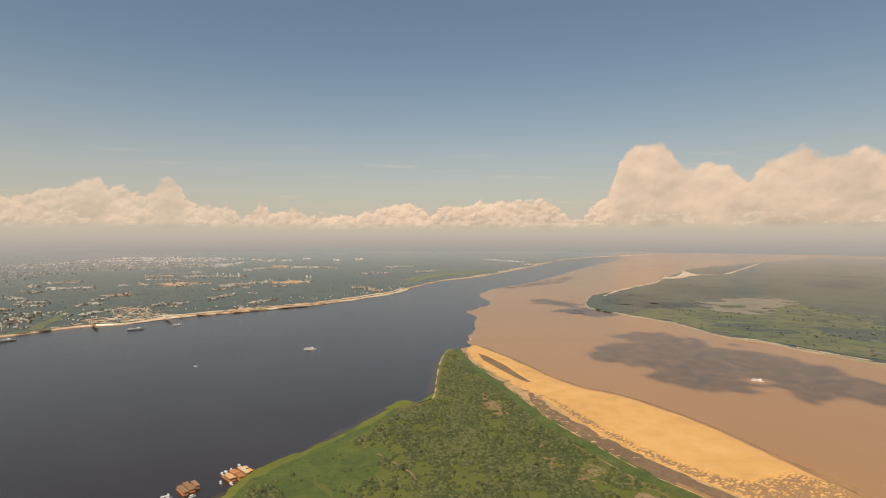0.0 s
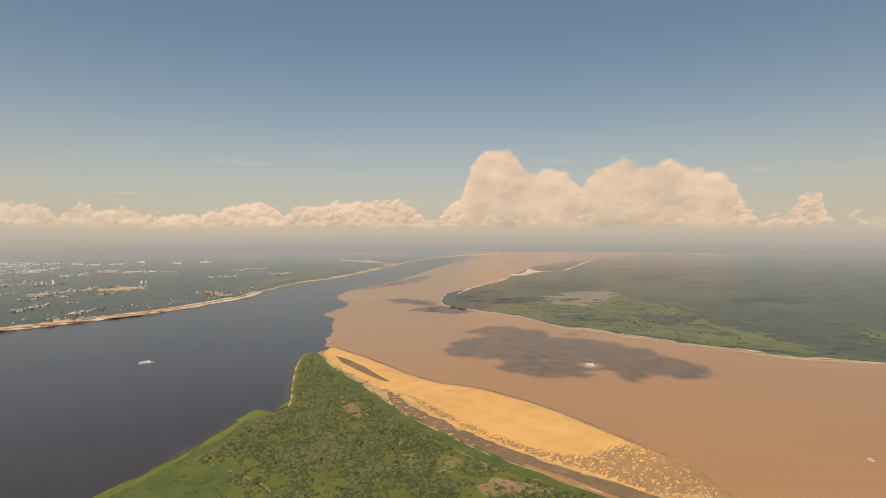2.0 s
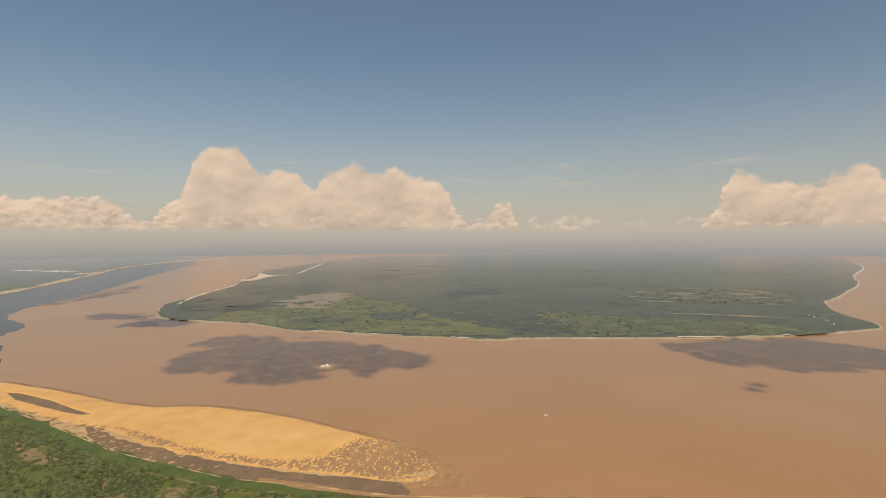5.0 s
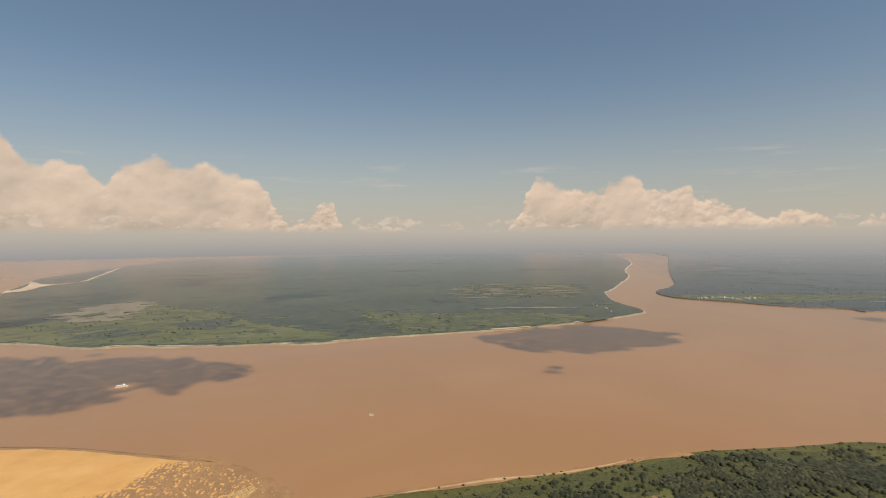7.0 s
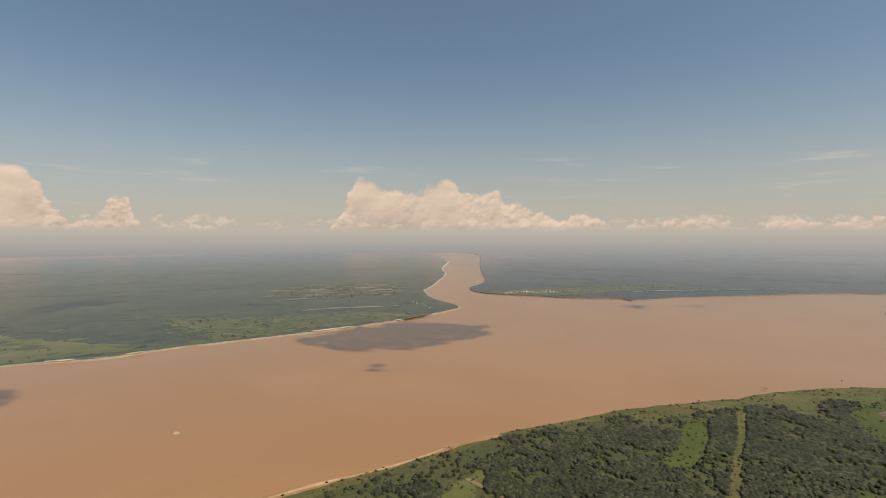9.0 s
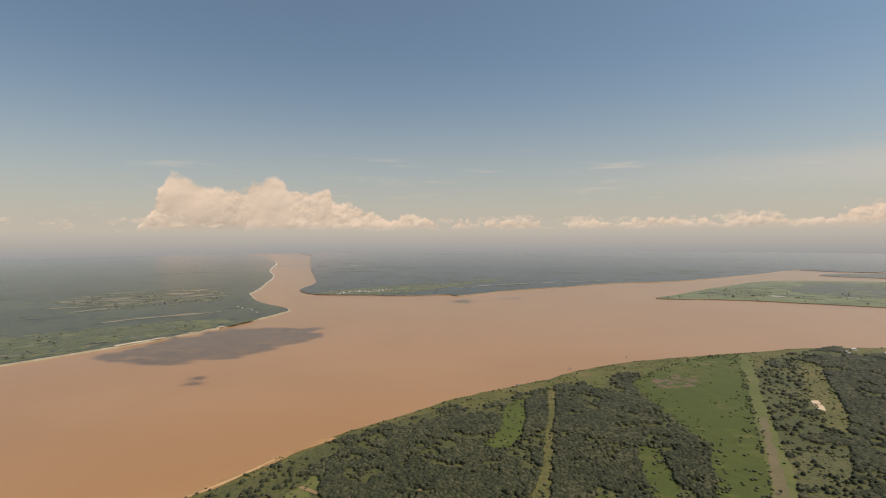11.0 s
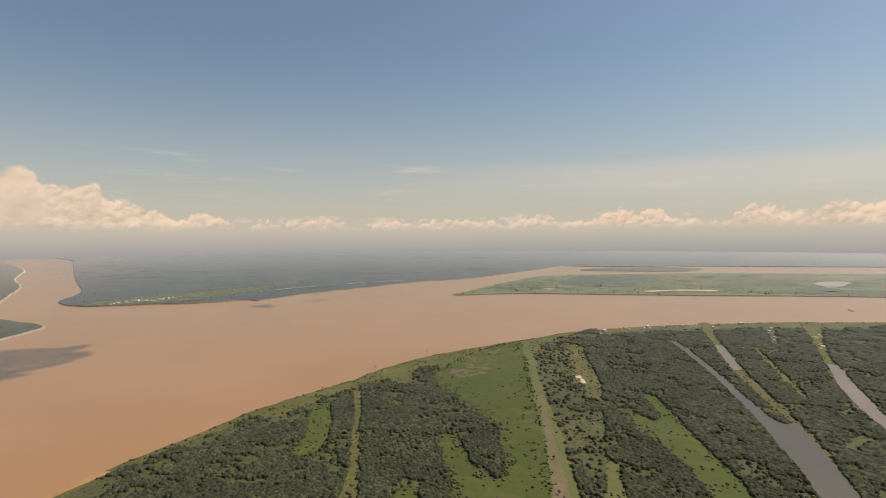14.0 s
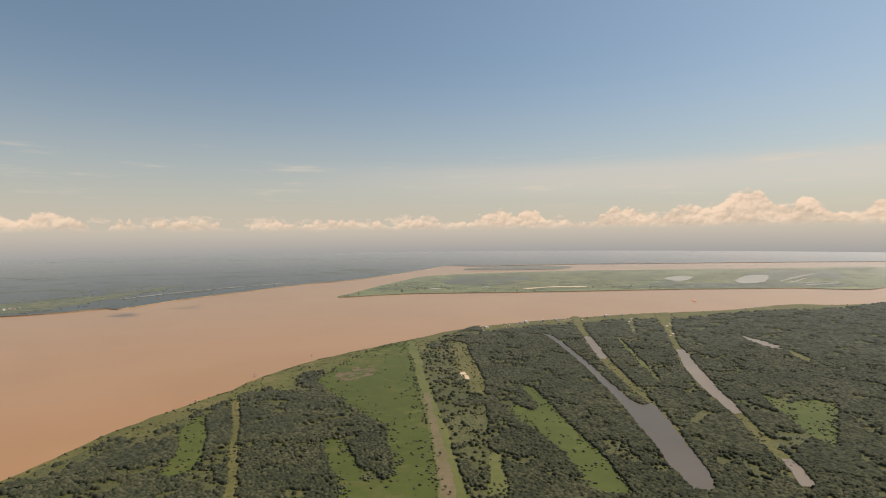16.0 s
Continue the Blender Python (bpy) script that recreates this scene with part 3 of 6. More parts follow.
MID_BOTTOM = [(314, 1142), (370, 1031), (415, 934), (429, 843), (445, 806), (478, 777), (491, 734), (534, 655), (578, 595), (613, 540), (662, 504), (705, 469), (829, 346), (896, 287), (973, 230)]
MID_EAST = [(963, 238), (1084, 172), (1176, 146), (1303, 221), (1499, 287), (1674, 293), (2114, 319), (2551, 399), (3297, 480), (4355, 738)]
FAR_SHORE = [(4280, 356), (2578, 214), (1869, 139), (1583, 165), (1453, 90), (1416, -31), (1380, -129), (1385, -240), (1351, -258), (1442, -420), (1508, -609), (1591, -845), (1609, -1049), (1701, -1287), (1811, -1527), (1947, -1824), (1826, -1916), (1587, -2293), (1200, -2728), (811, -3165), (477, -3490)]
LOW_ISLE = [(1190, -722), (1134, -861), (1061, -966), (846, -1222), (652, -1481), (440, -1717), (262, -1921), (397, -2910), (675, -2634), (999, -2271), (1302, -1882), (1534, -1398), (1418, -1077), (1249, -811)]
THIN_ISLE = [(1684, -1675), (1745, -1831), (1663, -2068), (1468, -2167), (1394, -2014), (1482, -1843)]
NEAR_SHORE = [(191, 266), (219, 233), (297, 154), (319, 131), (355, 88), (387, 60), (423, 21), (460, -34), (498, -87), (524, -143), (549, -202), (566, -227), (603, -319), (618, -417), (626, -528), (633, -618), (600, -760), (514, -964), (461, -1049), (397, -1165), (340, -1328), (270, -1382), (203, -1496)]
PENINSULA = [(-133, 315), (-130, 330), (-125, 348), (-112, 365), (-98, 390), (-82, 415), (-64, 447), (-49, 481), (-37, 504), (-21, 495), (-9, 513), (-7, 580), (-3, 657), (5, 715), (15, 732), (27, 715), (36, 657), (59, 575), (85, 476), (90, 454), (113, 399), (134, 351), (157, 317), (179, 285)]
SANDBAR = [(32, 718), (37, 751), (47, 762), (60, 736), (85, 681), (110, 619), (119, 591), (146, 545), (166, 530), (191, 497), (219, 441), (238, 378), (252, 320), (252, 293), (242, 267), (228, 257), (212, 270), (196, 297), (180, 321), (156, 357), (128, 410), (110, 457), (99, 506), (71, 571), (46, 646)]
BLACK_EDGE = [(42, 751), (38, 808), (56, 906), (61, 1017), (51, 1091), (109, 1215), (100, 1359), (121, 1494), (201, 1624), (305, 1778), (497, 2163), (767, 2709), (1111, 3304)]

# black water river, from the meeting line to the far left
black_line = ragged(smooth_line(BLACK_EDGE, 8), 9.0, 38.0)
west = [Vector(p) for p in [(1500, 4600), *arc(15, -100, FAR - 50, 30), (-3000, -900), (-700, -300), (-100, 250), (0, 520), (25, 740)]]
dark = tagged(sheet("water_black_river", black_line + west, 0.05, BLACK), "dark blue-black river water meeting the brown river", "river", kind="structure")

for seed_, (eddy, count) in enumerate((([(234, 1323), (292, 1266), (325, 1167), (321, 1091), (277, 1150), (242, 1256)], 40), ([(349, 1067), (304, 1030), (251, 1091), (235, 1124), (307, 1124)], 60), ([(158, 1541), (337, 1799), (479, 1990), (386, 1757), (250, 1606)], 70))):
    torn = torn_flecks("water_eddy", eddy, count, (3, 15), 0.09, EDDY, 120 + seed_)
    tagged(torn, "darker eddies of black water in the brown river", "water", kind="structure")
# far bank with the city
end = CITY_SHORE[-1]
city_line = ragged(smooth_line([(-2600, -500), (-1500, 150), (-900, 560), *CITY_SHORE], 14), 5.0, 45.0)
city = tagged(sheet("ground_city_bank", city_line + [Vector(p) for p in arc(az(end), -101, FAR - 10, 40)], 2.5, CITYG, 3.5, bank=BLUFFTOP, spread=2.5), "wooded far bank with scattered suburbs", "land", kind="structure")

# island in the muddy river
mid_line = smooth_line(MID_TOP, 16)
mid_back = smooth_line(list(reversed(MID_EAST)), 16) + smooth_line(list(reversed(MID_BOTTOM)), 12)
middle = tagged(sheet("ground_forest_island", ragged(mid_line + [Vector(p) for p in arc(az(MID_TOP[-1]) + 2, az(MID_EAST[-1]) - 2, 4900, 12)] + mid_back, 5.0, 40.0), 2.0, WOODS, 2.6, bank=BANKMUD, spread=6.0), "flat forested island with green pasture along its shore", "island", kind="structure")

# far bank on the other side
far_line = ragged(smooth_line(FAR_SHORE, 18), 5.0, 50.0)
far = tagged(sheet("ground_far_bank", far_line + [Vector(p) for p in arc(178, 84, FAR - 10, 30)], 2.0, FARWOODS, 3.0, bank=BANKMUD), "flat far bank with dense dark forest", "land", kind="structure")

isle = tagged(sheet("ground_low_island", ragged(smooth_line(LOW_ISLE, 14, True), 4.0, 40.0), 1.5, MARSH, 2.5, bank=BANKMUD), "low marshy river island with bright green grass", "island", kind="structure")
thin = tagged(sheet("ground_thin_islet", ragged(smooth_line(THIN_ISLE, 14, True), 4.0, 40.0), 1.5, WOODS, 2.5, bank=BANKMUD), "narrow wooded islet in the far channel", "island", kind="structure")

# the near land under the camera
near_line = ragged(smooth_line(PENINSULA, 5) + smooth_line(NEAR_SHORE, 7), 2.2, 16.0)
back_line = [Vector(p) for p in [(150, -1950), (-100, -2700), *arc(185, 262, FAR - 50, 24), (-3000, -800), (-900, -250), (-330, 120), (-180, 270)]]
near = tagged(sheet("ground_near_bank", near_line + back_line, 1.5, GRASS, 2.5, bank=MUD), "green river bank ending in a pointed peninsula", "land", kind="structure")
NEAR_OUT = [(q.x, q.y) for q in near_line + back_line]

SLOT = [(45, 712), (58, 694), (77, 643), (90, 590), (98, 566), (90, 566), (80, 585), (67, 619), (50, 669)]
BAR_RIM = [(92, 545), (114, 497), (134, 440), (152, 395), (172, 362), (187, 346), (200, 340), (214, 347), (236, 354), (259, 328), (254, 285), (242, 258), (228, 256), (208, 276), (188, 308), (173, 329), (153, 361), (132, 400), (113, 458)]


def edge_distance(outline, x, y):
    """How far the points x, y (arrays) lie from an outline."""
    best = np.full(x.shape, 1e9)
    for i in range(len(outline)):
        (ax, ay), (bx, by) = outline[i], outline[(i + 1) % len(outline)]
        ux, uy = bx - ax, by - ay
        t = np.clip(((x - ax) * ux + (y - ay) * uy) / max(ux * ux + uy * uy, 1e-6), 0, 1)
        best = np.minimum(best, np.hypot(x - ax - t * ux, y - ay - t * uy))
    return best


def noise_at(x, y, sx, sy, seed):
    return np.array([noise.noise(Vector((a / sx, b / sy, seed))) for a, b in zip(x, y)])


def sand_relief(name, outline, step, material):
    """The bar as a low smooth back that breaks up into knobs of sand along its inner rim and tail."""
    r0 = np.random.default_rng(77)
    line = [(q.x, q.y) for q in ragged(smooth_line(outline, 5, True), 1.6, 14.0)]
    xs, ys = [p[0] for p in line], [p[1] for p in line]
    gx, gy = np.meshgrid(np.arange(min(xs), max(xs) + step, step), np.arange(min(ys), max(ys) + step, step))
    shape = gx.shape
    x, y = gx.ravel() + r0.uniform(-0.2, 0.2, gx.size) * step, gy.ravel() + r0.uniform(-0.2, 0.2, gx.size) * step
    ins = inside(line, x, y)
    far_in = np.zeros(x.shape)
    far_in[ins] = edge_distance(line, x[ins], y[ins])
    z = np.full(x.shape, 0.0)
    k = np.where(ins)[0]
    px, py = x[k], y[k]
    swell = noise_at(px, py, 26.0, 40.0, 2.0)
    z[k] = 0.12 + 1.25 * np.clip(far_in[k] / 13, 0, 1) ** 0.7 + 0.25 * swell
    rim = inside(BAR_RIM, px, py)
    rim_in = np.where(rim, np.clip(edge_distance(BAR_RIM, px, py) / 9.0, 0, 1), 0.0) ** 0.8
    tail = np.clip((345 - py) / 40, 0, 1) * np.clip((px - 185) / 25, 0, 1)
    # crests lie across the bar
    ux, uy = 0.62 * px - 0.78 * py, 0.78 * px + 0.62 * py
    knob = 1.15 * noise_at(ux, uy, 1.7, 2.8, 5.0) + 0.5 * noise_at(ux, uy, 4.2, 6.0, 9.0)
    amp = rim_in * (1.0 + 0.35 * tail)
    z[k] = z[k] * (1 - 0.94 * rim_in) + rim_in * (0.36 - 0.16 * tail) + amp * knob
    z[k] += 0.05 * noise_at(px, py, 2.2, 3.4, 13.0)
    # a hollow that holds water near the upper end
    wander = noise_at(px, py, 5.0, 8.0, 21.0)
    hollow = inside(SLOT, px + 3.0 * wander, py - 4.0 * wander) * np.clip(edge_distance(SLOT, px, py) / 1.5, 0, 1)
    z[k] = z[k] * (1 - hollow) + 0.2 * hollow
    idx = np.arange(gx.size).reshape(shape)
    q = np.stack([idx[:-1, :-1], idx[:-1, 1:], idx[1:, 1:], idx[1:, :-1]], -1).reshape(-1, 4)
    q = q[ins[q].any(1)]
    used, inv = np.unique(q, return_inverse=True)
    mesh = bpy.data.meshes.new(name)
    mesh.from_pydata(np.stack([x[used], y[used], z[used]], -1).tolist(), [], inv.reshape(-1, 4).tolist())
    mesh.polygons.foreach_set("use_smooth", np.ones(len(mesh.polygons), bool))
    dry = np.full(x.shape, 0.5)
    dry[k] = 0.5 + rim_in * np.clip(0.42 * knob - 0.17 - 0.07 * tail, -0.27, 0.03)
    mesh.attributes.new("crown_tone", "FLOAT", "POINT").data.foreach_set("value", dry[used].astype(np.float32))
    mesh.materials.append(material)
    return new(name, mesh)


bar = tagged(sand_relief("ground_sandbar", SANDBAR, 0.7, SAND), "long orange sandbar with knobs of sand on its rim", "sandbar", kind="structure")


def ribbon(name, points, width, z, material, parent, vary=0.6, step=8.0, size=40.0, side=0.0):
    """A strip along a line, of wandering width; side: how far it lies off the line."""
    z += layer(parent)
    line = smooth_line(points, step)
    left, right = [], []
    for i, q in enumerate(line):
        a, b = line[max(i - 1, 0)], line[min(i + 1, len(line) - 1)]
        d = (b - a).normalized()
        nrm = Vector((-d.y, d.x))
        w = width * max(0.03, 0.5 + vary * noise.noise(Vector((q.x / size, q.y / size, width))) + 0.25 * noise.noise(Vector((q.x / 9, q.y / 9, 4.0))))
        left.append(q + nrm * (side + w))
        right.append(q + nrm * (side - w))
    verts = [(v.x, v.y, z) for v in left] + [(v.x, v.y, z) for v in right]
    k = len(left)
    mesh = bpy.data.meshes.new(name)
    mesh.from_pydata(verts, [], [(i, i + k, i + k + 1, i + 1) for i in range(k - 1)])
    mesh.materials.append(material)
    ob = new(name, mesh)
    ob.parent = parent
    return ob


# grass, fields, tracks and swales of the near bank
Z0 = 1.5
LIME = [(-127, 315), (-122, 338), (-108, 353), (-92, 364), (-76, 383), (-64, 415), (-42, 461), (-21, 490), (-38, 507), (-49, 484), (-65, 450), (-83, 418), (-99, 392), (-112, 367), (-126, 350), (-130, 332), (-134, 315)]
FIELD = [(555, -328), (595, -390), (617, -449), (611, -485), (538, -435), (438, -361), (368, -310), (308, -268), (252, -224), (231, -205), (252, -149), (275, -164), (303, -178), (337, -191), (364, -205), (351, -215), (320, -205), (289, -193), (276, -201), (296, -221), (321, -235), (357, -258), (390, -261), (431, -267), (471, -275), (518, -284)]
TRACK = [(614, -487), (610, -499), (522, -436), (434, -371), (363, -323), (303, -281), (266, -254), (236, -233), (224, -223), (231, -205), (252, -223), (285, -249), (336, -286), (394, -328), (473, -386)]
LAKE_A = [(518, -683), (476, -652), (420, -606), (351, -546), (293, -491), (260, -459), (219, -416), (186, -382), (161, -353), (142, -337), (135, -329), (125, -340), (136, -357), (157, -385), (182, -415), (214, -454), (232, -472), (234, -461), (246, -464), (288, -501), (330, -539), (381, -585), (441, -636), (493, -678)]
LAKE_B = [(450, -697), (442, -706), (397, -654), (359, -610), (358, -593), (400, -638)]
LAKE_C = [(315, -712), (308, -719), (252, -632), (203, -556), (164, -503), (167, -494), (191, -520), (232, -573), (278, -644)]
SWALE_B = [(575, -846), (561, -862), (490, -766), (441, -707), (359, -610), (292, -540), (244, -488), (209, -453), (160, -390), (127, -347), (133, -352), (157, -382), (186, -419), (215, -453), (235, -470), (286, -517), (356, -588), (443, -689), (500, -754)]
SWALE_C = [(482, -990), (462, -1024), (379, -847), (320, -735), (254, -635), (204, -559), (163, -502), (125, -449), (107, -426), (85, -390), (91, -381), (115, -419), (135, -444), (165, -487), (191, -518), (233, -572), (280, -641), (319, -712), (404, -861)]
SWALE_D = [(413, -730), (406, -728), (314, -619), (261, -553), (261, -546), (309, -601)]
STRIP_A = [(356, -433), (339, -434), (290, -399), (266, -381), (228, -354), (195, -332), (165, -305), (159, -300), (173, -283), (193, -296), (220, -318), (256, -336), (300, -354), (313, -364), (315, -379), (295, -376), (299, -388), (328, -410)]
STRIP_B = [(265, -287), (250, -282), (213, -249), (208, -242), (215, -233), (238, -256)]
STRIP_C = [(466, -131), (491, -159), (439, -144), (403, -129), (378, -113), (379, -97), (386, -91), (410, -110)]
STRIP_D = [(524, -195), (521, -202), (452, -176), (400, -153), (358, -137), (317, -120), (295, -111), (270, -101), (274, -89), (300, -98), (320, -111), (361, -130), (427, -157)]
STRIP_E = [(288, -129), (298, -139), (299, -148), (293, -151), (274, -143), (258, -133), (264, -117)]
OPEN_F = [(575, -540), (548, -542), (456, -468), (393, -419), (361, -384), (369, -374), (407, -402), (466, -445)]
SAND_F = [(435, -420), (434, -427), (407, -409), (412, -407)]
LAKE_D = [(113, -419), (106, -423), (95, -405), (85, -388), (91, -381), (102, -403)]
OPEN_G = [(171, -573), (160, -571), (145, -564), (134, -587), (113, -592), (89, -468), (108, -483), (125, -503), (137, -523), (157, -547)]
POND_W = [(297, -893), (275, -866), (256, -856), (222, -829), (219, -809), (241, -819), (275, -852)]
OPEN_H = [(216, -819), (194, -800), (176, -777), (173, -755), (195, -778)]
FOREST = [(257, 143), (302, 124), (331, 101), (357, 77), (383, 50), (421, 10), (451, -38), (483, -89), (470, -95), (483, -132), (512, -168), (519, -195), (533, -220), (520, -254), (558, -290), (555, -312), (517, -305), (536, -440), (600, -532), (622, -610), (639, -666), (593, -626), (568, -732), (530, -827), (484, -915), (423, -1002), (366, -1166), (255, -1333)] + [(120, -1800), (-60, -1800), (-60, -300), (89, -151), (150, -20)]
patch("forest_floor", FOREST, Z0 + 0.02, FLOOR, near, 6, 30)
patch("peninsula_grass", [(-121, 328), (-98, 376), (-57, 440), (-22, 485), (-2, 518), (0, 580), (4, 657), (12, 709), (26, 708), (32, 655), (56, 572), (82, 476), (109, 398), (129, 350), (175, 285), (117, 230), (-62, 224)], Z0 + 0.02, PENIN, near, 2.5, 14)
shore_west = [(-185, 240), *PENINSULA[:8]]
ribbon("lime_grass", shore_west, 12, Z0 + 0.03, FRESH, near, 0.35, 5, 26, side=-7)
ribbon("lime_grass", shore_west, 6, Z0 + 0.04, LIMEG, near, 0.5, 5, 18, side=-3)
patch("lime_grass", [(-52, 478), (-39, 503), (-24, 498), (-10, 510), (-6, 545), (-12, 520), (-30, 488)], Z0 + 0.04, LIMEG, near, 1.5, 8, 4)
WEST_MEADOW = [(-131, 318), (-118, 350), (-92, 383), (-78, 393), (-39, 383), (-51, 330), (-70, 290), (-110, 270)]
patch("meadow", WEST_MEADOW, Z0 + 0.05, FRESH, near, 5, 16, 5)
patch("lime_grass", [(-132, 315), (-131, 338), (-121, 360), (-110, 376), (-104, 380), (-114, 362), (-124, 340), (-127, 315)], Z0 + 0.055, LIMEG, near, 2.5, 10, 3)
shallow = ribbon("water_shallow", [(-190, 245), *PENINSULA[:15]], 7, 0.08, SHALLOW, None, 0.9, 5, 22, side=3)
tagged(shallow, "brownish shallow water along the grassy shore", "water", kind="structure")
patch("field", FIELD, Z0 + 0.06, MEADOW, near, 3, 20)
patch("dirt_track", TRACK, Z0 + 0.10, DRY, near, 2.0, 12)
patch("dirt_track", [(404, -338), (401, -344), (354, -310), (305, -275), (268, -248), (244, -230), (227, -215), (230, -207), (252, -225), (285, -251), (335, -289)], Z0 + 0.12, EARTH, near, 2.5, 8)
dabs("bare_flecks", [(521, -315), (542, -347), (542, -362), (513, -351), (495, -330), (498, -311)], 60, (1.0, 4.0), Z0 + 0.08, RED, near, 63, 6.0, 1.5)
patch("grass_strip", [(313, 50), (338, 41), (355, 29), (345, 24), (324, 30), (291, 30), (288, 49)], Z0 + 0.07, DRY, near, 4, 10)
patch("swale", SWALE_B, Z0 + 0.06, GRASS, near, 2, 14)
patch("swale", SWALE_C, Z0 + 0.06, GRASS, near, 2, 14)
patch("swale", SWALE_D, Z0 + 0.06, DRY, near, 1, 14)
for strip in (STRIP_A, STRIP_C, STRIP_E):
    patch("grass_strip", strip, Z0 + 0.06, BRIGHT, near, 2.5, 14)
patch("grass_strip", STRIP_B, Z0 + 0.06, DRY, near, 2, 14)
patch("grass_strip", STRIP_D, Z0 + 0.06, GRASS, near, 2, 14)
patch("grass_strip", OPEN_F, Z0 + 0.06, GRASS, near, 3, 14)
patch("grass_strip", OPEN_G, Z0 + 0.06, BRIGHT, near, 5, 20)
patch("grass_strip", OPEN_H, Z0 + 0.06, GRASS, near, 2, 14)
patch("bare_patch", SAND_F, Z0 + 0.10, BEACH, near, 1, 8)
for bare in ([(38, 537), (51, 492), (60, 461), (47, 457), (37, 492)], [(116, 319), (139, 309), (149, 291), (108, 299)], [(69, 409), (77, 398), (83, 383), (72, 383)], [(69, 378), (82, 371), (86, 355), (73, 356)], [(86, 346), (102, 356), (109, 348), (89, 337)], [(111, 338), (127, 340), (119, 329)]):
    patch("bare_patch", bare, Z0 + 0.08, DIRT, near, 5, 6, 3.0)
    dabs("bare_flecks", bare, 40, (0.6, 2.2), Z0 + 0.08, DIRT, near, 61, 4.0, 1.6)
    dabs("grass_flecks", bare, 26, (0.6, 2.0), Z0 + 0.1, PENIN, near, 62, 3.0, 1.6)
OPEN_BANK = [(325, 118), (360, 75), (400, 35), (436, -20), (475, -75), (515, -140), (500, -150), (462, -95), (420, -38), (385, 5), (345, 45), (300, 95)]
dabs("dry_flecks", OPEN_BANK, 150, (1.0, 5.0), Z0 + 0.07, DRY, near, 70, 8.0, 1.8, NEAR_OUT[:120])
dabs("weed_flecks", OPEN_BANK, 60, (0.8, 3.0), Z0 + 0.09, EARTH, near, 72, 6.0, 1.8, NEAR_OUT[:120])
dabs("dry_flecks", [(520, -180), (575, -270), (612, -390), (615, -480), (560, -330), (505, -220)], 90, (1.0, 5.0), Z0 + 0.11, DRY, near, 73, 8.0, 1.8)
dabs("weed_flecks", FIELD, 90, (1.0, 5.0), Z0 + 0.09, BRIGHT, near, 76, 0.0, 2.4)
ribbon("footpath", [(341, 37), (320, 12), (311, -12), (324, -38)], 3, Z0 + 0.12, DIRT, near)
ribbon("footpath", [(-47, 379), (-22, 349), (-10, 320), (8, 300)], 1.2, Z0 + 0.12, DIRT, near)
ribbon("footpath", [(-95, 368), (-89, 353), (-84, 343), (-80, 331), (-70, 321), (-60, 300)], 1.4, Z0 + 0.12, DRY, near)
patch("bare_patch", [(-80, 332), (-76, 333), (-70, 325), (-67, 319), (-72, 322), (-77, 326)], Z0 + 0.12, DRY, near, 0.8, 5, 2.0)
ribbon("footpath", [(94, 404), (109, 373), (125, 338), (136, 316)], 2.0, Z0 + 0.12, DIRT, near)
# beach along the muddy shore, sand fringe round the point
ribbon("beach", [(150, 335), *NEAR_SHORE[:7]], 4.5, Z0 + 0.1, WET, near, 0.8, 6, 30, side=-2.0)
ribbon("beach", NEAR_SHORE[:6], 1.4, Z0 + 0.12, DUNE, near, 1.2, 6, 30, side=-1.0)
ribbon("lime_grass", PENINSULA[9:15], 3.0, Z0 + 0.08, LIMEG, near, 1.0, 4, 12, side=-1.5)
ribbon("beach", PENINSULA[9:15], 0.7, Z0 + 0.1, DUNE, near, 1.8, 4, 9)
ribbon("lime_grass", [(20, 726), *PENINSULA[15:24]], 13.0, Z0 + 0.08, FRESH, near, 0.5, 4, 14, side=-6)
ribbon("beach", PENINSULA[15:24], 0.4, Z0 + 0.1, DUNE, near, 2.6, 3, 7, side=-0.5)
for line, name in ((LAKE_A, "water_swale_lake"), (LAKE_C, "water_swale_pond"), (LAKE_B, "water_swale_pool"), (LAKE_D, "water_swale_tail"), (POND_W, "water_forest_pool")):
    ob = patch(name, line, Z0 + 0.5, POND if line is LAKE_A else PALE_POND, None, 1.5, 14)
    tagged(ob, "still grey water between strips of forest", "pond", kind="structure")

# wet edge, mud channel and sand mounds of the bar
wet_line = ragged(smooth_line([(p[0] + 2.5 * (1 if p[0] > 100 else 0.3), p[1] + 1.5) for p in SANDBAR], 5, True), 1.6, 12.0)
tagged(sheet("ground_wet_sand", wet_line, 0.30, WET), "brown wet sand along the water's edge", "shore", kind="structure")
outer_rim = [(37, 751), (49, 764), (63, 736), (88, 682), (112, 620), (122, 592), (149, 547), (168, 533), (193, 500), (221, 443), (240, 380), (255, 322)]
tagged(ribbon("ground_wet_rim", outer_rim, 0.9, 0.32, MUD, None, 0.9, 5, 30, side=0.4), "dark wet line along the sandbar's edge", "shore", kind="structure")
flat = PENINSULA[15:24] + SANDBAR[14:]
tagged(patch("ground_sand_flat", flat, 0.36, SANDFLAT, None, 1.0, 12), "damp sand between grass and sandbar", "sand", kind="structure")
CHANNEL = [(88, 530), (101, 480), (118, 437), (137, 391), (157, 355), (173, 325), (188, 306), (205, 281), (213, 263), (202, 252), (175, 291), (158, 316), (139, 345), (122, 380), (106, 419), (93, 455), (84, 502)]
tagged(patch("ground_mud_channel", CHANNEL, 0.40, MUD, None, 2.6, 9, 3.0), "dark muddy channel between grass and sandbar", "mud", kind="structure")
patch("pool", SLOT, 0.42, MUD, bar, 2.0, 6, 3.0)
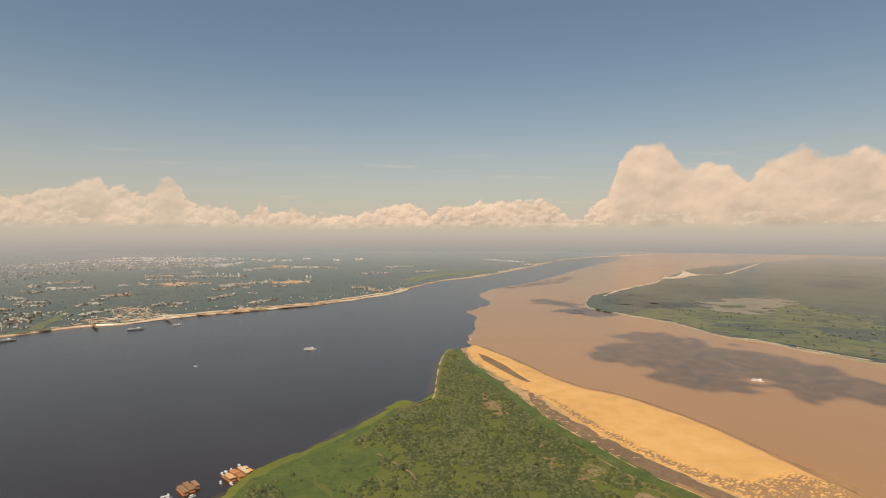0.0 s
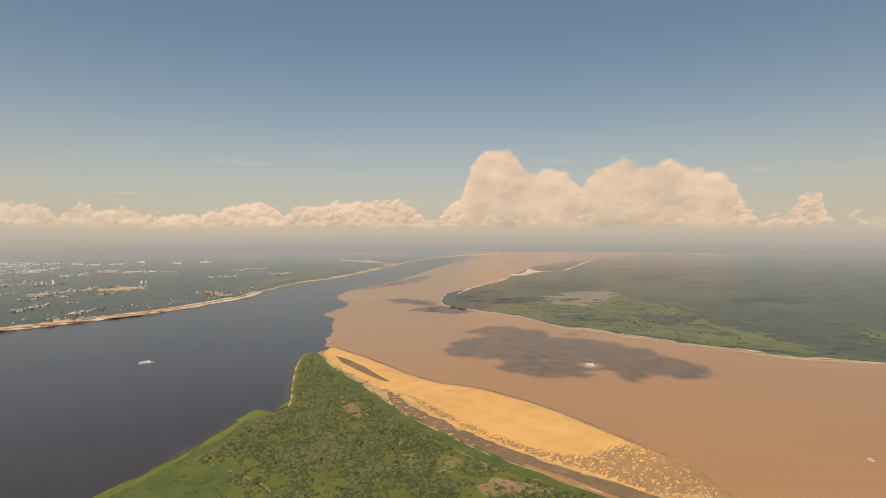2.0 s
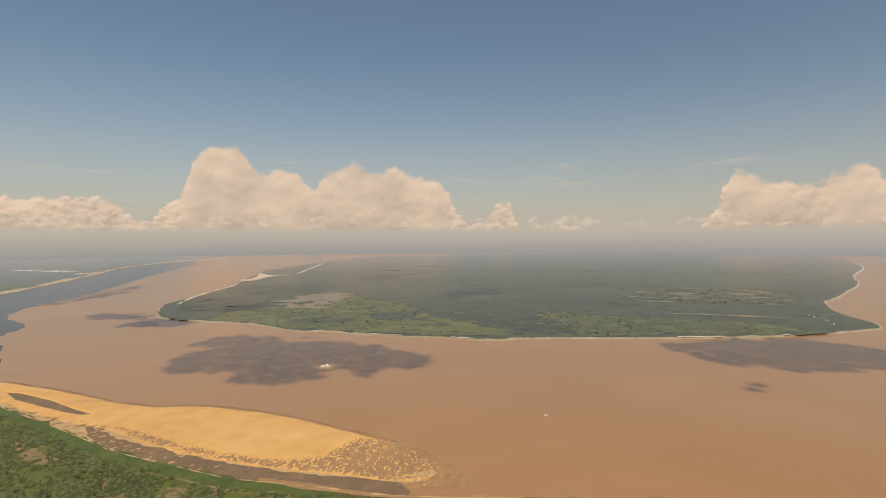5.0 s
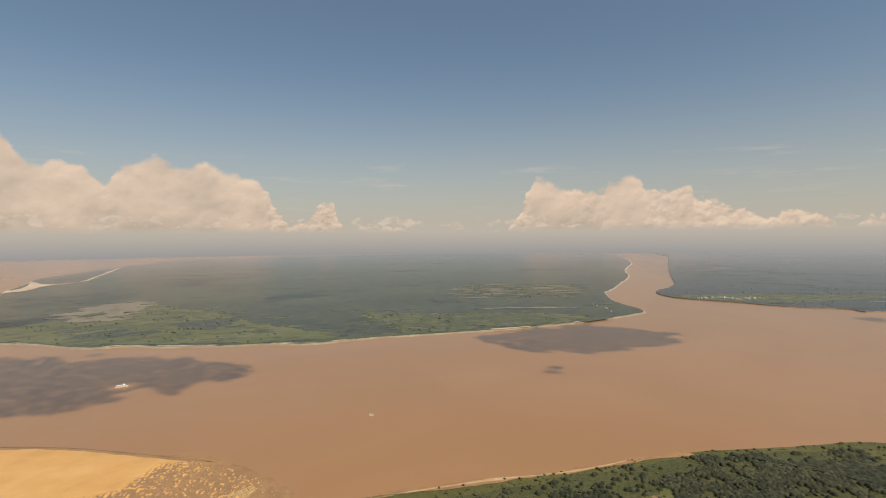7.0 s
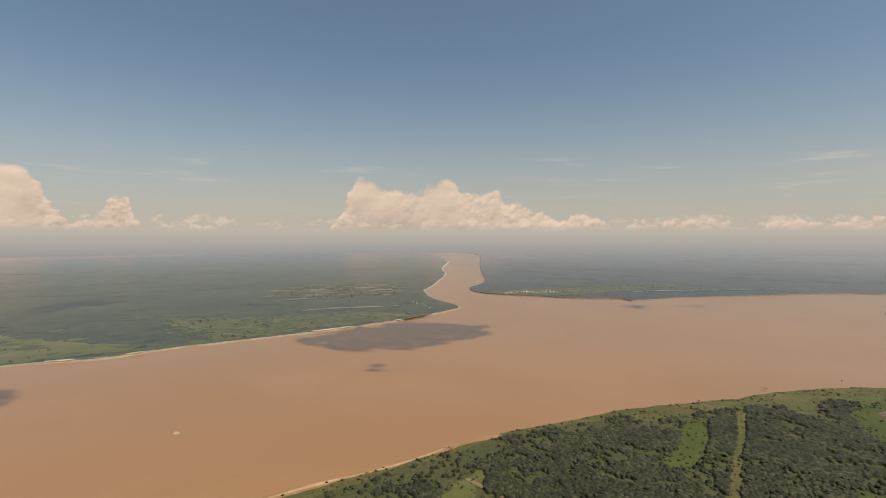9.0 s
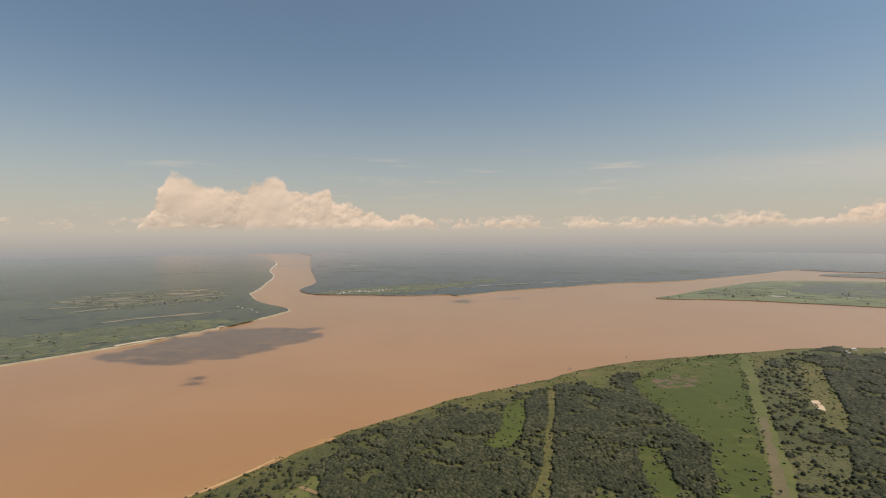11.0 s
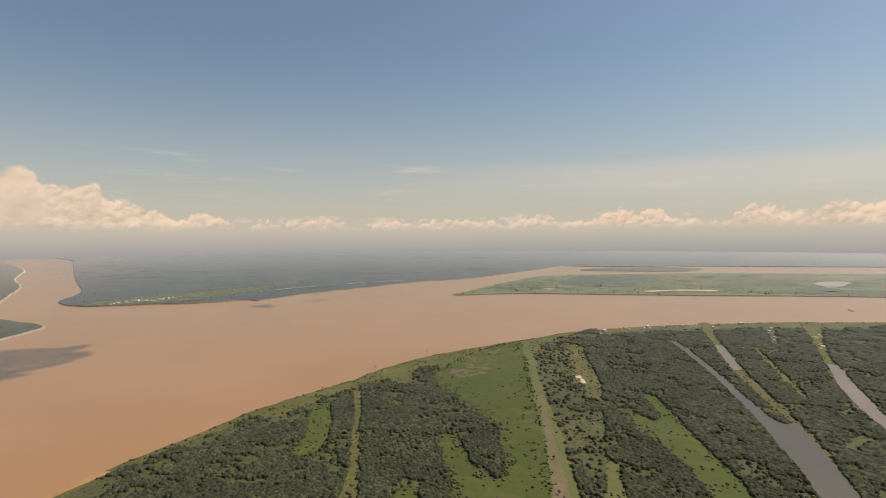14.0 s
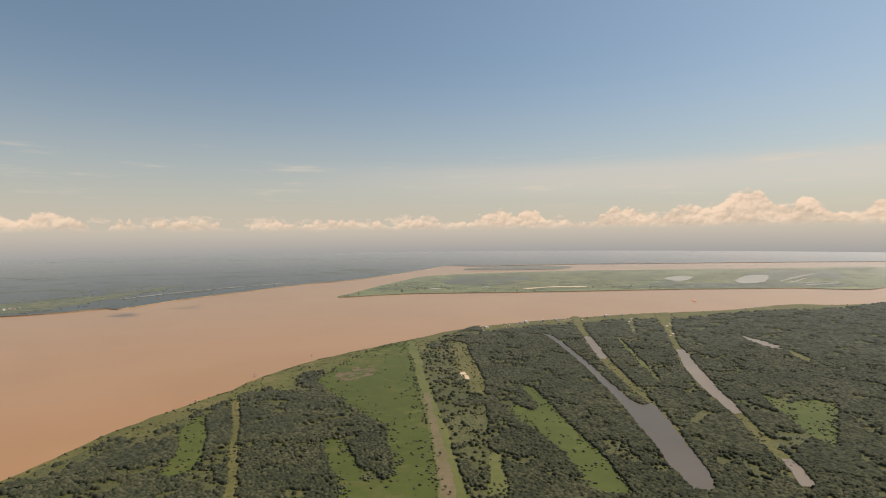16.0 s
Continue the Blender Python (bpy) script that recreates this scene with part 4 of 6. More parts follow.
upper_channel = CHANNEL[:5] + CHANNEL[-4:]
dabs("pale_flecks", upper_channel, 40, (0.3, 1.1), 0.55, DUNE, bar, 67, 4.0, 2.2)
dabs("sand_flecks", upper_channel, 24, (0.5, 1.6), 0.52, SANDFLECK, bar, 65, 5.0, 2.2)
UPPER = [(8, 700), (38, 650), (77, 575), (98, 530), (92, 500), (84, 475), (66, 504), (41, 563), (15, 641)]
dabs("wet_flecks", UPPER, 40, (0.4, 1.6), 0.9, WET, bar, 58, 3.0, 3.0)
dabs("pale_flecks", UPPER, 70, (0.4, 1.6), 0.95, DUNE, bar, 59, 3.0, 3.0)
mud_flat = ribbon("ground_mud_flat", [(225, 262), *NEAR_SHORE[:7]], 5, 0.04, WET, None, 0.9, 5, 26, side=3)
tagged(mud_flat, "wet brown mud along the grassy shore", "mud", kind="structure")
tagged(patch("ground_wet_tail", [(240, 380), (261, 329), (260, 290), (254, 258), (247, 236), (236, 236), (221, 250), (212, 262), (204, 283), (200, 300), (228, 300), (236, 345), (236, 366)], 0.06, WET, None, 3.0, 10, 3.0), "wet brown sand tail sinking into the river", "sand", kind="structure")


def ico(sub):
    bm = bmesh.new()
    bmesh.ops.create_icosphere(bm, subdivisions=sub, radius=1.0)
    v = np.array([p.co[:] for p in bm.verts])
    f = np.array([[p.index for p in q.verts] for q in bm.faces])
    bm.free()
    return v, f


ICO1, ICO2 = ico(1), ico(2)


def lumps(name, centres, radii, material, rng, shape=ICO1, rough=0.3, flat=0.45, cut=None):
    """One mesh of many uneven clumps, for what nobody could count."""
    v, f = shape
    k = len(centres)
    turn = rng.uniform(0, 2 * np.pi, k)
    c, s = np.cos(turn)[:, None], np.sin(turn)[:, None]
    jit = 1.0 + rough * rng.uniform(-1, 1, (k, len(v)))
    x, y, z = (v[None, :, i] * jit for i in range(3))
    r = np.asarray(radii)[:, None]
    pts = np.stack([(x * c - y * s) * r, (x * s + y * c) * r, z * r * flat], -1) + np.asarray(centres)[:, None, :]
    faces = (f[None] + (np.arange(k) * len(v))[:, None, None]).reshape(-1, 3)
    mesh = bpy.data.meshes.new(name)
    mesh.vertices.add(k * len(v))
    mesh.vertices.foreach_set("co", pts.reshape(-1).astype(np.float32))
    mesh.loops.add(len(faces) * 3)
    mesh.loops.foreach_set("vertex_index", faces.reshape(-1).astype(np.int32))
    mesh.polygons.add(len(faces))
    mesh.polygons.foreach_set("loop_start", (np.arange(len(faces)) * 3).astype(np.int32))
    mesh.polygons.foreach_set("use_smooth", np.ones(len(faces), bool))
    mesh.update(calc_edges=True)
    mesh.validate()
    mesh.materials.append(material)
    return new(name, mesh)


def grid(x0, x1, y0, y1, step, rng):
    gx, gy = np.meshgrid(np.arange(x0, x1, step), np.arange(y0, y1, step))
    gx, gy = gx.ravel(), gy.ravel()
    return gx + rng.uniform(-0.48, 0.48, gx.shape) * step, gy + rng.uniform(-0.48, 0.48, gy.shape) * step


def field_noise(x, y, size, seed=0.0):
    return np.array([noise.noise(Vector((a / size, b / size, seed))) for a, b in zip(x, y)])


def crowns(x, y, size, per, base, rng):
    """Clump centres and radii for tree crowns standing at x, y."""
    k = len(x)
    cx, cy, cz, cr = [], [], [], []
    for i in range(per):
        ang = rng.uniform(0, 2 * np.pi, k)
        off = size * rng.uniform(0.1, 0.42, k) * (i > 0)
        cx.append(x + np.cos(ang) * off)
        cy.append(y + np.sin(ang) * off)
        cz.append(base + size * rng.uniform(0.36, 0.5, k) - off * 0.15)
        cr.append(size * rng.uniform(0.36, 0.56, k))
    return np.stack([np.concatenate(cx), np.concatenate(cy), np.concatenate(cz)], -1), np.concatenate(cr)


rng = np.random.default_rng(7)
SPOT_A, SPOT_B = [(494, -903), (485, -914), (410, -789), (412, -773)], [(421, -906), (413, -915), (356, -796), (363, -789)]
for spot_ in (SPOT_A, SPOT_B):
    dabs("pale_mud", spot_, 16, (0.8, 3.0), Z0 + 0.1, BEACH, near, 57, 1.0, 1.0)
OPENINGS = [SPOT_A, SPOT_B, [(313, 50), (338, 41), (355, 29), (345, 24), (324, 30), (291, 30), (288, 49)], FIELD, TRACK, LAKE_A, LAKE_B, LAKE_C, SWALE_B, SWALE_C, SWALE_D, LAKE_D, STRIP_A, STRIP_B, STRIP_C, STRIP_D, STRIP_E, OPEN_F, OPEN_G, POND_W, OPEN_H]


def forest_stands(x, y, rng):
    """Whether a tree stands at each x, y: ridges are dense, the bend by the shore is open scrub."""
    bearing = np.degrees(np.arctan2(x, y))
    keep = inside(FOREST, x, y) & (bearing > 62) & (bearing < 177)
    wob = field_noise(x, y, 8.0, 2.0) * 2.5
    for hole in OPENINGS:
        keep &= ~inside(hole, x + wob, y - wob) & ~inside(hole, x * 1.006 + wob, y * 1.006 - wob)
    scrub = np.clip((y + 25) / 70, 0, 1) * 0.62
    scrub = np.maximum(scrub, 0.75 * inside(SCRUB, x, y))
    scrub = np.maximum(scrub, 0.42 * (~well_inside(FOREST, x, y, 20.0)))
    dens = field_noise(x, y, 34.0, 5.0) + 0.8 * field_noise(x, y, 12.0, 8.0) + 0.52 - scrub
    return keep & (rng.uniform(0, 1, len(x)) < np.clip(dens * 2.4, 0.04, 1))


SCRUB = [FIELD[3], TRACK[3], TRACK[5], STRIP_B[4], STRIP_B[0], OPEN_F[3], OPEN_F[0]]


def canopy(cell, step, r0, r1, high, seed, stands=forest_stands, bounds=(-70.0, -1810.0, 720.0, 180.0), material=CANOPY, name="forest_canopy"):
    """Closed roof of rounded crowns: each crown a dome over its own tree, where one stands."""
    rg_ = np.random.default_rng(seed)
    x0, y0, x1, y1 = bounds
    y0 = max(y0, -r1)
    nx, ny = int((x1 - x0) / cell) + 3, int((y1 - y0) / cell) + 3
    cx = x0 + (np.arange(nx)[:, None] - 1 + rg_.uniform(0.05, 0.95, (nx, ny))) * cell
    cy = y0 + (np.arange(ny)[None, :] - 1 + rg_.uniform(0.05, 0.95, (nx, ny))) * cell
    dist = np.hypot(cx, cy)
    live = (dist > r0 - 8) & (dist < r1 + 8)
    live[live] = stands(cx[live], cy[live], rg_)
    rad = cell * rg_.uniform(0.55, 0.98, (nx, ny))
    top = high * rg_.uniform(0.65, 1.25, (nx, ny))
    tone_ = rg_.uniform(0, 1, (nx, ny))
    gx, gy = np.meshgrid(np.arange(x0, x1, step), np.arange(y0, y1, step))
    shape = gx.shape
    gx = gx + rg_.uniform(-0.3, 0.3, shape) * step
    gy = gy + rg_.uniform(-0.3, 0.3, shape) * step
    gr = np.hypot(gx, gy)
    near_ = (gr > r0) & (gr < r1)
    px, py = gx[near_], gy[near_]
    ix, iy = ((px - x0) / cell).astype(int) + 1, ((py - y0) / cell).astype(int) + 1
    best, which = np.full(px.shape, -1.0), np.zeros(px.shape)
    for dx in (-1, 0, 1):
        for dy in (-1, 0, 1):
            jx, jy = np.clip(ix + dx, 0, nx - 1), np.clip(iy + dy, 0, ny - 1)
            q = 1.0 - ((px - cx[jx, jy]) ** 2 + (py - cy[jx, jy]) ** 2) / rad[jx, jy] ** 2
            h = np.where(live[jx, jy] & (q > 0), top[jx, jy] * (0.35 + 0.65 * np.sqrt(np.maximum(q, 0))), -1.0)
            better = h > best
            best = np.where(better, h, best)
            which = np.where(better, tone_[jx, jy], which)
    best = np.where(best > 0, best + rg_.uniform(-0.06, 0.06, best.shape) * high, -0.4)
    z = np.full(shape, -1.0)
    z[near_] = best
    tn = np.zeros(shape)
    tn[near_] = which
    idx = np.arange(gx.size).reshape(shape)
    q = np.stack([idx[:-1, :-1], idx[:-1, 1:], idx[1:, 1:], idx[1:, :-1]], -1).reshape(-1, 4)
    ok = near_.ravel()[q].all(1) & (z.ravel()[q] > 0).any(1)
    q = q[ok]
    used, inv = np.unique(q, return_inverse=True)
    q = inv.reshape(-1, 4).astype(np.int32)
    pts = np.stack([gx.ravel()[used], gy.ravel()[used], Z0 + z.ravel()[used]], -1)
    mesh = bpy.data.meshes.new(name)
    mesh.vertices.add(len(pts))
    mesh.vertices.foreach_set("co", pts.reshape(-1).astype(np.float32))
    mesh.loops.add(q.size)
    mesh.loops.foreach_set("vertex_index", q.reshape(-1))
    mesh.polygons.add(len(q))
    mesh.polygons.foreach_set("loop_start", (np.arange(len(q)) * 4).astype(np.int32))
    mesh.polygons.foreach_set("use_smooth", np.ones(len(q), bool))
    mesh.attributes.new("crown_tone", "FLOAT", "POINT").data.foreach_set("value", tn.ravel()[used].astype(np.float32))
    mesh.update(calc_edges=True)
    mesh.validate()
    mesh.materials.append(material)
    return new(name, mesh)


def seedlings(step, r0, r1, share, rng):
    """Single bushes on the open strips and the grassy rim."""
    x, y = grid(60, 720, -1000, 200, step, rng)
    r = np.hypot(x, y)
    keep = (r > r0) & (r < r1) & well_inside(NEAR_OUT, x, y, 2.5) & (np.degrees(np.arctan2(x, y)) > 60)
    for hole in (LAKE_A, LAKE_B, LAKE_C, TRACK, POND_W):
        keep &= ~inside(hole, x, y)
    x, y = x[keep], y[keep]
    keep = rng.uniform(0, 1, len(x)) < share * np.clip(0.6 + 1.8 * field_noise(x, y, 26.0, 15.0), 0.05, 2)
    keep &= ~(inside(FIELD, x, y) & (rng.uniform(0, 1, len(x)) < 0.88))
    return x[keep], y[keep]


for args in ((1.85, 0.5, 235, 432, 2.0, 71), (2.2, 0.85, 426, 826, 2.1, 72), (3.6, 1.8, 818, 1810, 2.3, 73)):
    tagged(canopy(*args), "dense dark green forest canopy on river ridges", "forest", kind="stuff")
x, y = seedlings(2.8, 240, 800, 0.24, rng)
ex, ey = [x], [y]
for hole, reach in ((FIELD, 16.0), (STRIP_A, 7.0), (STRIP_C, 7.0), (STRIP_E, 5.0), (STRIP_B, 4.0), (OPEN_F, 7.0), (OPEN_G, 20.0), (SWALE_B, 4.0), (SWALE_C, 4.0), (TRACK, 2.0)):
    hx, hy = [p[0] for p in hole], [p[1] for p in hole]
    px, py = grid(min(hx), max(hx), min(hy), max(hy), 1.7, rng)
    ok = inside(hole, px, py)
    for wet in (LAKE_A, LAKE_B, LAKE_C, LAKE_D):
        ok &= ~inside(wet, px, py)
    px, py = px[ok], py[ok]
    ok = rng.uniform(0, 1, len(px)) < 0.5 * np.exp(-edge_distance(hole, px, py) / (0.33 * reach)) * np.clip(0.55 + 1.6 * field_noise(px, py, 11.0, 17.0), 0.05, 1.5)
    ex.append(px[ok])
    ey.append(py[ok])
# bushes on the brink of the bank
brink = smooth_line(NEAR_SHORE[3:], 2.2)
bxs, bys = np.array([q.x for q in brink]), np.array([q.y for q in brink])
ok = rng.uniform(0, 1, len(bxs)) < np.clip(0.4 + 1.4 * field_noise(bxs, bys, 25.0, 19.0), 0.05, 0.9)
ex.append(bxs[ok] - rng.uniform(0.5, 3.0, ok.sum()))
ey.append(bys[ok])
x, y = np.concatenate(ex), np.concatenate(ey)
ok = well_inside(NEAR_OUT, x, y, 1.0)
x, y = x[ok], y[ok]
c, r = crowns(x, y, rng.uniform(0.8, 2.3, len(x)), 3, Z0 - 0.3, rng)
tagged(lumps("bank_bushes", c, r, LEAF, rng), "scattered dark bushes on open grass", "bushes", kind="stuff")

# shrubs of the peninsula
def shrub_stands(x, y, rng):
    keep = well_inside(NEAR_OUT, x, y, 6.0) & ~inside(LIME, x, y) & (y > 0.55 * np.abs(x) + 190)
    for hole in PEN_BARE:
        keep &= ~inside(hole, x, y) | (rng.uniform(0, 1, len(x)) < 0.25)
    rim = ~well_inside(NEAR_OUT, x, y, 14.0)
    east = [(15, 732), *PENINSULA[15:24], (170, 275), (150, 300), (124, 345), (102, 398), (78, 452), (52, 560), (27, 650)]
    keep &= ~inside(east, x, y) | (rng.uniform(0, 1, len(x)) < 0.06)
    keep &= ~inside(WEST_MEADOW, x, y) | (rng.uniform(0, 1, len(x)) < 0.02)
    dens = 0.74 + 1.3 * field_noise(x, y, 30.0, 1.0) + 0.9 * field_noise(x, y, 9.0, 4.0) - 0.55 * rim
    dens = np.where((x < -8) & (y < 440), dens - 0.5 + 0.9 * (field_noise(x, y, 22.0, 12.0) > 0.2), dens)
    dens = np.where(x > 95, dens - 0.25, dens)
    thicket = inside(WEST_THICKET, x + 6 * field_noise(x, y, 7.0, 3.0), y) & (rng.uniform(0, 1, len(x)) < 0.8)
    return thicket | keep & (rng.uniform(0, 1, len(x)) < np.clip(dens, 0.02, 0.96))


WEST_THICKET = [(-123, 322), (-119, 328), (-111, 331), (-103, 327), (-97, 315), (-88, 300), (-100, 285), (-112, 300)]
PEN_BARE = ([(38, 537), (51, 492), (60, 461), (47, 457), (37, 492)], [(116, 319), (139, 309), (149, 291), (108, 299)], [(69, 409), (77, 398), (83, 383), (72, 383)], [(69, 378), (82, 371), (86, 355), (73, 356)], [(86, 346), (102, 356), (109, 348), (89, 337)], [(111, 338), (127, 340), (119, 329)])
tagged(canopy(1.7, 0.5, 220, 760, 1.45, 74, shrub_stands, (-140.0, 205.0, 215.0, 760.0), SHRUBS, "peninsula_shrubs"), "low green shrubs covering the peninsula grass", "shrubs", kind="stuff")
x, y = grid(-130, 190, 225, 760, 3.0, rng)
keep = shrub_stands(x, y, rng)
shrub_spots = (x[keep], y[keep])

# loose knobs of sand past the tail
x, y = grid(196, 252, 243, 300, 2.6, rng)
keep = inside([(252, 285), (247, 240), (238, 240), (222, 254), (206, 284), (222, 290)], x, y)
x, y = x[keep], y[keep]
keep = rng.uniform(0, 1, len(x)) < 0.4
x, y = x[keep], y[keep]
tagged(lumps("sand_mounds", np.stack([x, y, np.full(len(x), 0.2)], -1), rng.uniform(0.3, 1.0, len(x)), DUNE, rng, flat=0.5), "small sand mounds off the bar's muddy tail", "sand", kind="stuff")

# pastures and fields on the islands and far bank
ZI = 2.0
MID_ALL = MID_TOP + list(reversed(MID_EAST)) + list(reversed(MID_BOTTOM))
PASTURE_WEST = [(376, 1046), (444, 1126), (551, 1126), (559, 1066), (624, 1051), (805, 1228), (775, 1098), (776, 1007), (764, 918), (722, 810), (700, 719), (690, 630), (690, 560), (644, 553), (588, 602), (551, 654), (509, 727), (489, 781), (440, 853), (426, 919), (406, 981)]
PASTURE_EAST = [(863, 640), (925, 610), (930, 531), (950, 480), (1005, 400), (1051, 300), (1040, 240), (972, 254), (869, 350), (801, 400), (744, 459), (767, 500), (815, 515)]
FIELDS_EAST = [(1437, 705), (1571, 722), (1650, 607), (1749, 422), (1373, 332), (1312, 444), (1240, 585)]
GREENS = (PASTURE_WEST, PASTURE_EAST, FIELDS_EAST)
patch("pasture", PASTURE_WEST, ZI + 0.1, MIDGREEN, middle, 16, 34, 8)
patch("pasture", PASTURE_EAST, ZI + 0.1, MIDGREEN, middle, 9, 26, 8)
patch("pasture", [(620, 560), (700, 500), (829, 362), (960, 245), (1060, 195), (1010, 205), (833, 348), (705, 475), (620, 550)], ZI + 0.1, OLIVE, middle, 6, 26, 8)
for seed_, green in enumerate(GREENS):
    dabs("pasture_flecks", green, 200, (3, 11), ZI + 0.12, MIDGREEN, middle, 80 + seed_, 26, 1.4, MID_ALL)
    dabs("olive_flecks", green, 190, (3, 13), ZI + 0.15, OLIVE, middle, 84 + seed_, 16, 1.9, MID_ALL)
    dabs("scrub_flecks", green, 60, (1.5, 6), ZI + 0.18, WOODS, middle, 104 + seed_, 12, 1.6, MID_ALL)
    dabs("dry_flecks", green, 40, (1.5, 5), ZI + 0.2, SWAMP, middle, 88 + seed_, 8, 3.0, MID_ALL)
# dark belts of wood in the pasture and at the island's western point
for belt in ([(625, 897), (674, 884), (742, 852), (702, 815), (660, 789), (608, 800)], [(328, 1200), (400, 1180), (430, 1130), (372, 1060), (330, 1090)]):
    patch("wood_belt", belt, ZI + 0.22, WOODS, middle, 9, 26, 8)
dabs("thicket_flecks", [(328, 1228), (468, 1477), (521, 1448), (529, 1208), (416, 1116), (356, 1051), (323, 1126)], 70, (5, 18), ZI + 0.13, THICKET, middle, 95, 6, 2.4, MID_ALL)
dabs("thicket_flecks", [(568, 1507), (749, 1681), (904, 1572), (908, 1447), (701, 1317), (646, 1447)], 60, (6, 24), ZI + 0.13, THICKET, middle, 100, 10, 2.6, MID_ALL)
dabs("olive_flecks", [p for p in MID_ALL if math.hypot(*p) < 2600], 70, (3, 12), ZI + 0.11, OLIVE, middle, 91, 0, 3.2, MID_ALL)
dabs("thicket_flecks", [p for p in MID_ALL if math.hypot(*p) < 3200], 70, (6, 24), ZI + 0.12, THICKET, middle, 101, 0, 2.4, MID_ALL)
# the flooded meadow with its green islet
dabs("swamp", [(576, 1177), (688, 1271), (801, 1331), (813, 1240), (691, 1115), (614, 1042), (567, 1073), (575, 1115)], 130, (8, 24), ZI + 0.24, FLOODED, middle, 102, 8, 1.6, MID_ALL)
patch("pasture", [(618, 1169), (661, 1172), (648, 1140), (604, 1143)], ZI + 0.9, OLIVE, middle, 5, 20, 6)
# dry and pinkish fields towards the island's eastern end
dabs("dry_field", FIELDS_EAST, 46, (4, 12), ZI + 0.26, DRYFIELD, middle, 99, 20, 4.5, MID_ALL)
ribbon("dry_field", [(1046, 474), (1100, 415), (1165, 281)], 16, ZI + 0.2, DRYFIELD, middle, 0.8, 8, 40)
patch("beach", [(781, 1879), (900, 2030), (1022, 2249), (990, 2094), (1006, 2059), (1096, 2094), (944, 2003), (846, 1899)], ZI + 0.3, BEACH, middle, 10, 60, 14)
ribbon("beach", [(966, 2047), (1099, 2082), (1294, 2320), (1694, 2842)], 12, ZI + 0.25, BEACH, middle, 0.8, 14, 70)
ribbon("beach", [(410, 1350), (483, 1470), (578, 1590), (692, 1730), (823, 1950)], 8, ZI + 0.25, BEACH, middle, 0.8, 8, 50)
# pale stretches of beach along the shore
for a, b in ((1, 3), (4, 6), (6, 8), (8, 11), (12, 15)):
    ribbon("beach", [(p[0] + 1.0, p[1] + 1.0) for p in MID_BOTTOM[a:b]], 2.6, ZI + 0.28, BEACH, middle, 2.4, 5, 16)
# the low marshy island: grass, dark reeds, pools and channels
patch("pasture", [(1102, -1238), (1218, -1550), (1092, -1800), (909, -1900), (767, -2100), (673, -2052), (676, -1818), (807, -1682), (823, -1407), (1018, -1143)], 1.6, MIDGREEN, isle, 14, 60, 14)
for reeds in ([(1295, -1177), (1440, -1420), (1351, -1549), (1234, -1571), (1102, -1238), (1200, -1163)], [(795, -1694), (703, -1680), (556, -1808), (373, -1939), (358, -1863), (589, -1586), (707, -1506), (764, -1591)], [(681, -2130), (672, -2433), (491, -2500), (404, -2100), (511, -2168), (526, -1905)]):
    patch("reed_bed", reeds, 1.66, WOODS, isle, 14, 50, 14)
    dabs("reed_flecks", reeds, 60, (5, 20), 1.7, THICKET, isle, 92, 30, 2.2, LOW_ISLE)
dabs("pasture_flecks", LOW_ISLE, 150, (5, 18), 1.75, MIDGREEN, isle, 93, 0, 2.6, LOW_ISLE)
dabs("olive_flecks", LOW_ISLE, 130, (5, 18), 1.78, OLIVE, isle, 96, 0, 2.8, LOW_ISLE)
ribbon("beach", [(967, -1196), (943, -1290), (900, -1345), (870, -1364)], 20, 1.9, BEACH, isle, 0.7, 8, 40)
for pool in ([(840, -1800), (840, -1916), (792, -1914), (750, -1770), (771, -1719)], [(647, -1921), (673, -2103), (624, -2153), (558, -1912), (562, -1802), (601, -1787)], [(1187, -1023), (1165, -1040), (1146, -1042), (1143, -1011)], [(771, -1691), (755, -1720), (736, -1728), (742, -1700)]):
    tagged(patch("water_marsh_pool", pool, 1.95, FAR_POOL, None, 6, 30, 10), "pale shallow pool on the marshy island", "pool", kind="structure")
for run_ in ([(520, -1910), (530, -2118), (524, -2343)], [(485, -1883), (493, -2093)], [(469, -1875), (391, -2032)], [(433, -1840), (378, -1969)], [(946, -2396), (820, -2500), (701, -2590)], [(1108, -1168), (1081, -1171)]):
    tagged(ribbon("water_marsh_channel", run_, 10, 1.95, FAR_POOL, None, 0.6, 10, 50), "pale narrow channel through the marsh", "channel", kind="structure")
# bright rim of the far channel and its sandbanks
ribbon("beach", [(1803, -1951), (1700, -2090), (1600, -2210)], 14, 1.9, BEACH, far, 0.8, 10, 50)
# the far bank: open rim with its village, a stream, ponds and lanes
FAR_NEAR = [p for p in FAR_SHORE if p[0] > 900] + [(2300, -1700), (2500, -300)]
RIM = [(1476, 108), (1560, 60), (1626, -86), (1660, -199), (1737, -370), (1869, -531), (1690, -400), (1560, -260), (1495, -180), (1436, -76), (1436, 39)]
patch("pasture", RIM, 2.08, OLIVE, far, 16, 50, 10)
dabs("pasture_flecks", RIM, 110, (3, 10), 2.12, MIDGREEN, far, 94, 30, 3.0, FAR_NEAR)
dabs("olive_flecks", FAR_NEAR, 90, (5, 16), 2.14, OLIVE, far, 103, 10, 4.0, FAR_NEAR)
dabs("thicket_flecks", FAR_NEAR, 60, (4, 14), 2.2, THICKET, far, 97, 10, 3.0, FAR_NEAR)
tagged(ribbon("water_stream", [(1550, -301), (1585, -380), (1616, -480), (1645, -620), (1660, -800)], 11, 2.5, FAR_POOL, None, 0.7, 10, 50), "pale stream behind the far bank", "stream", kind="structure")
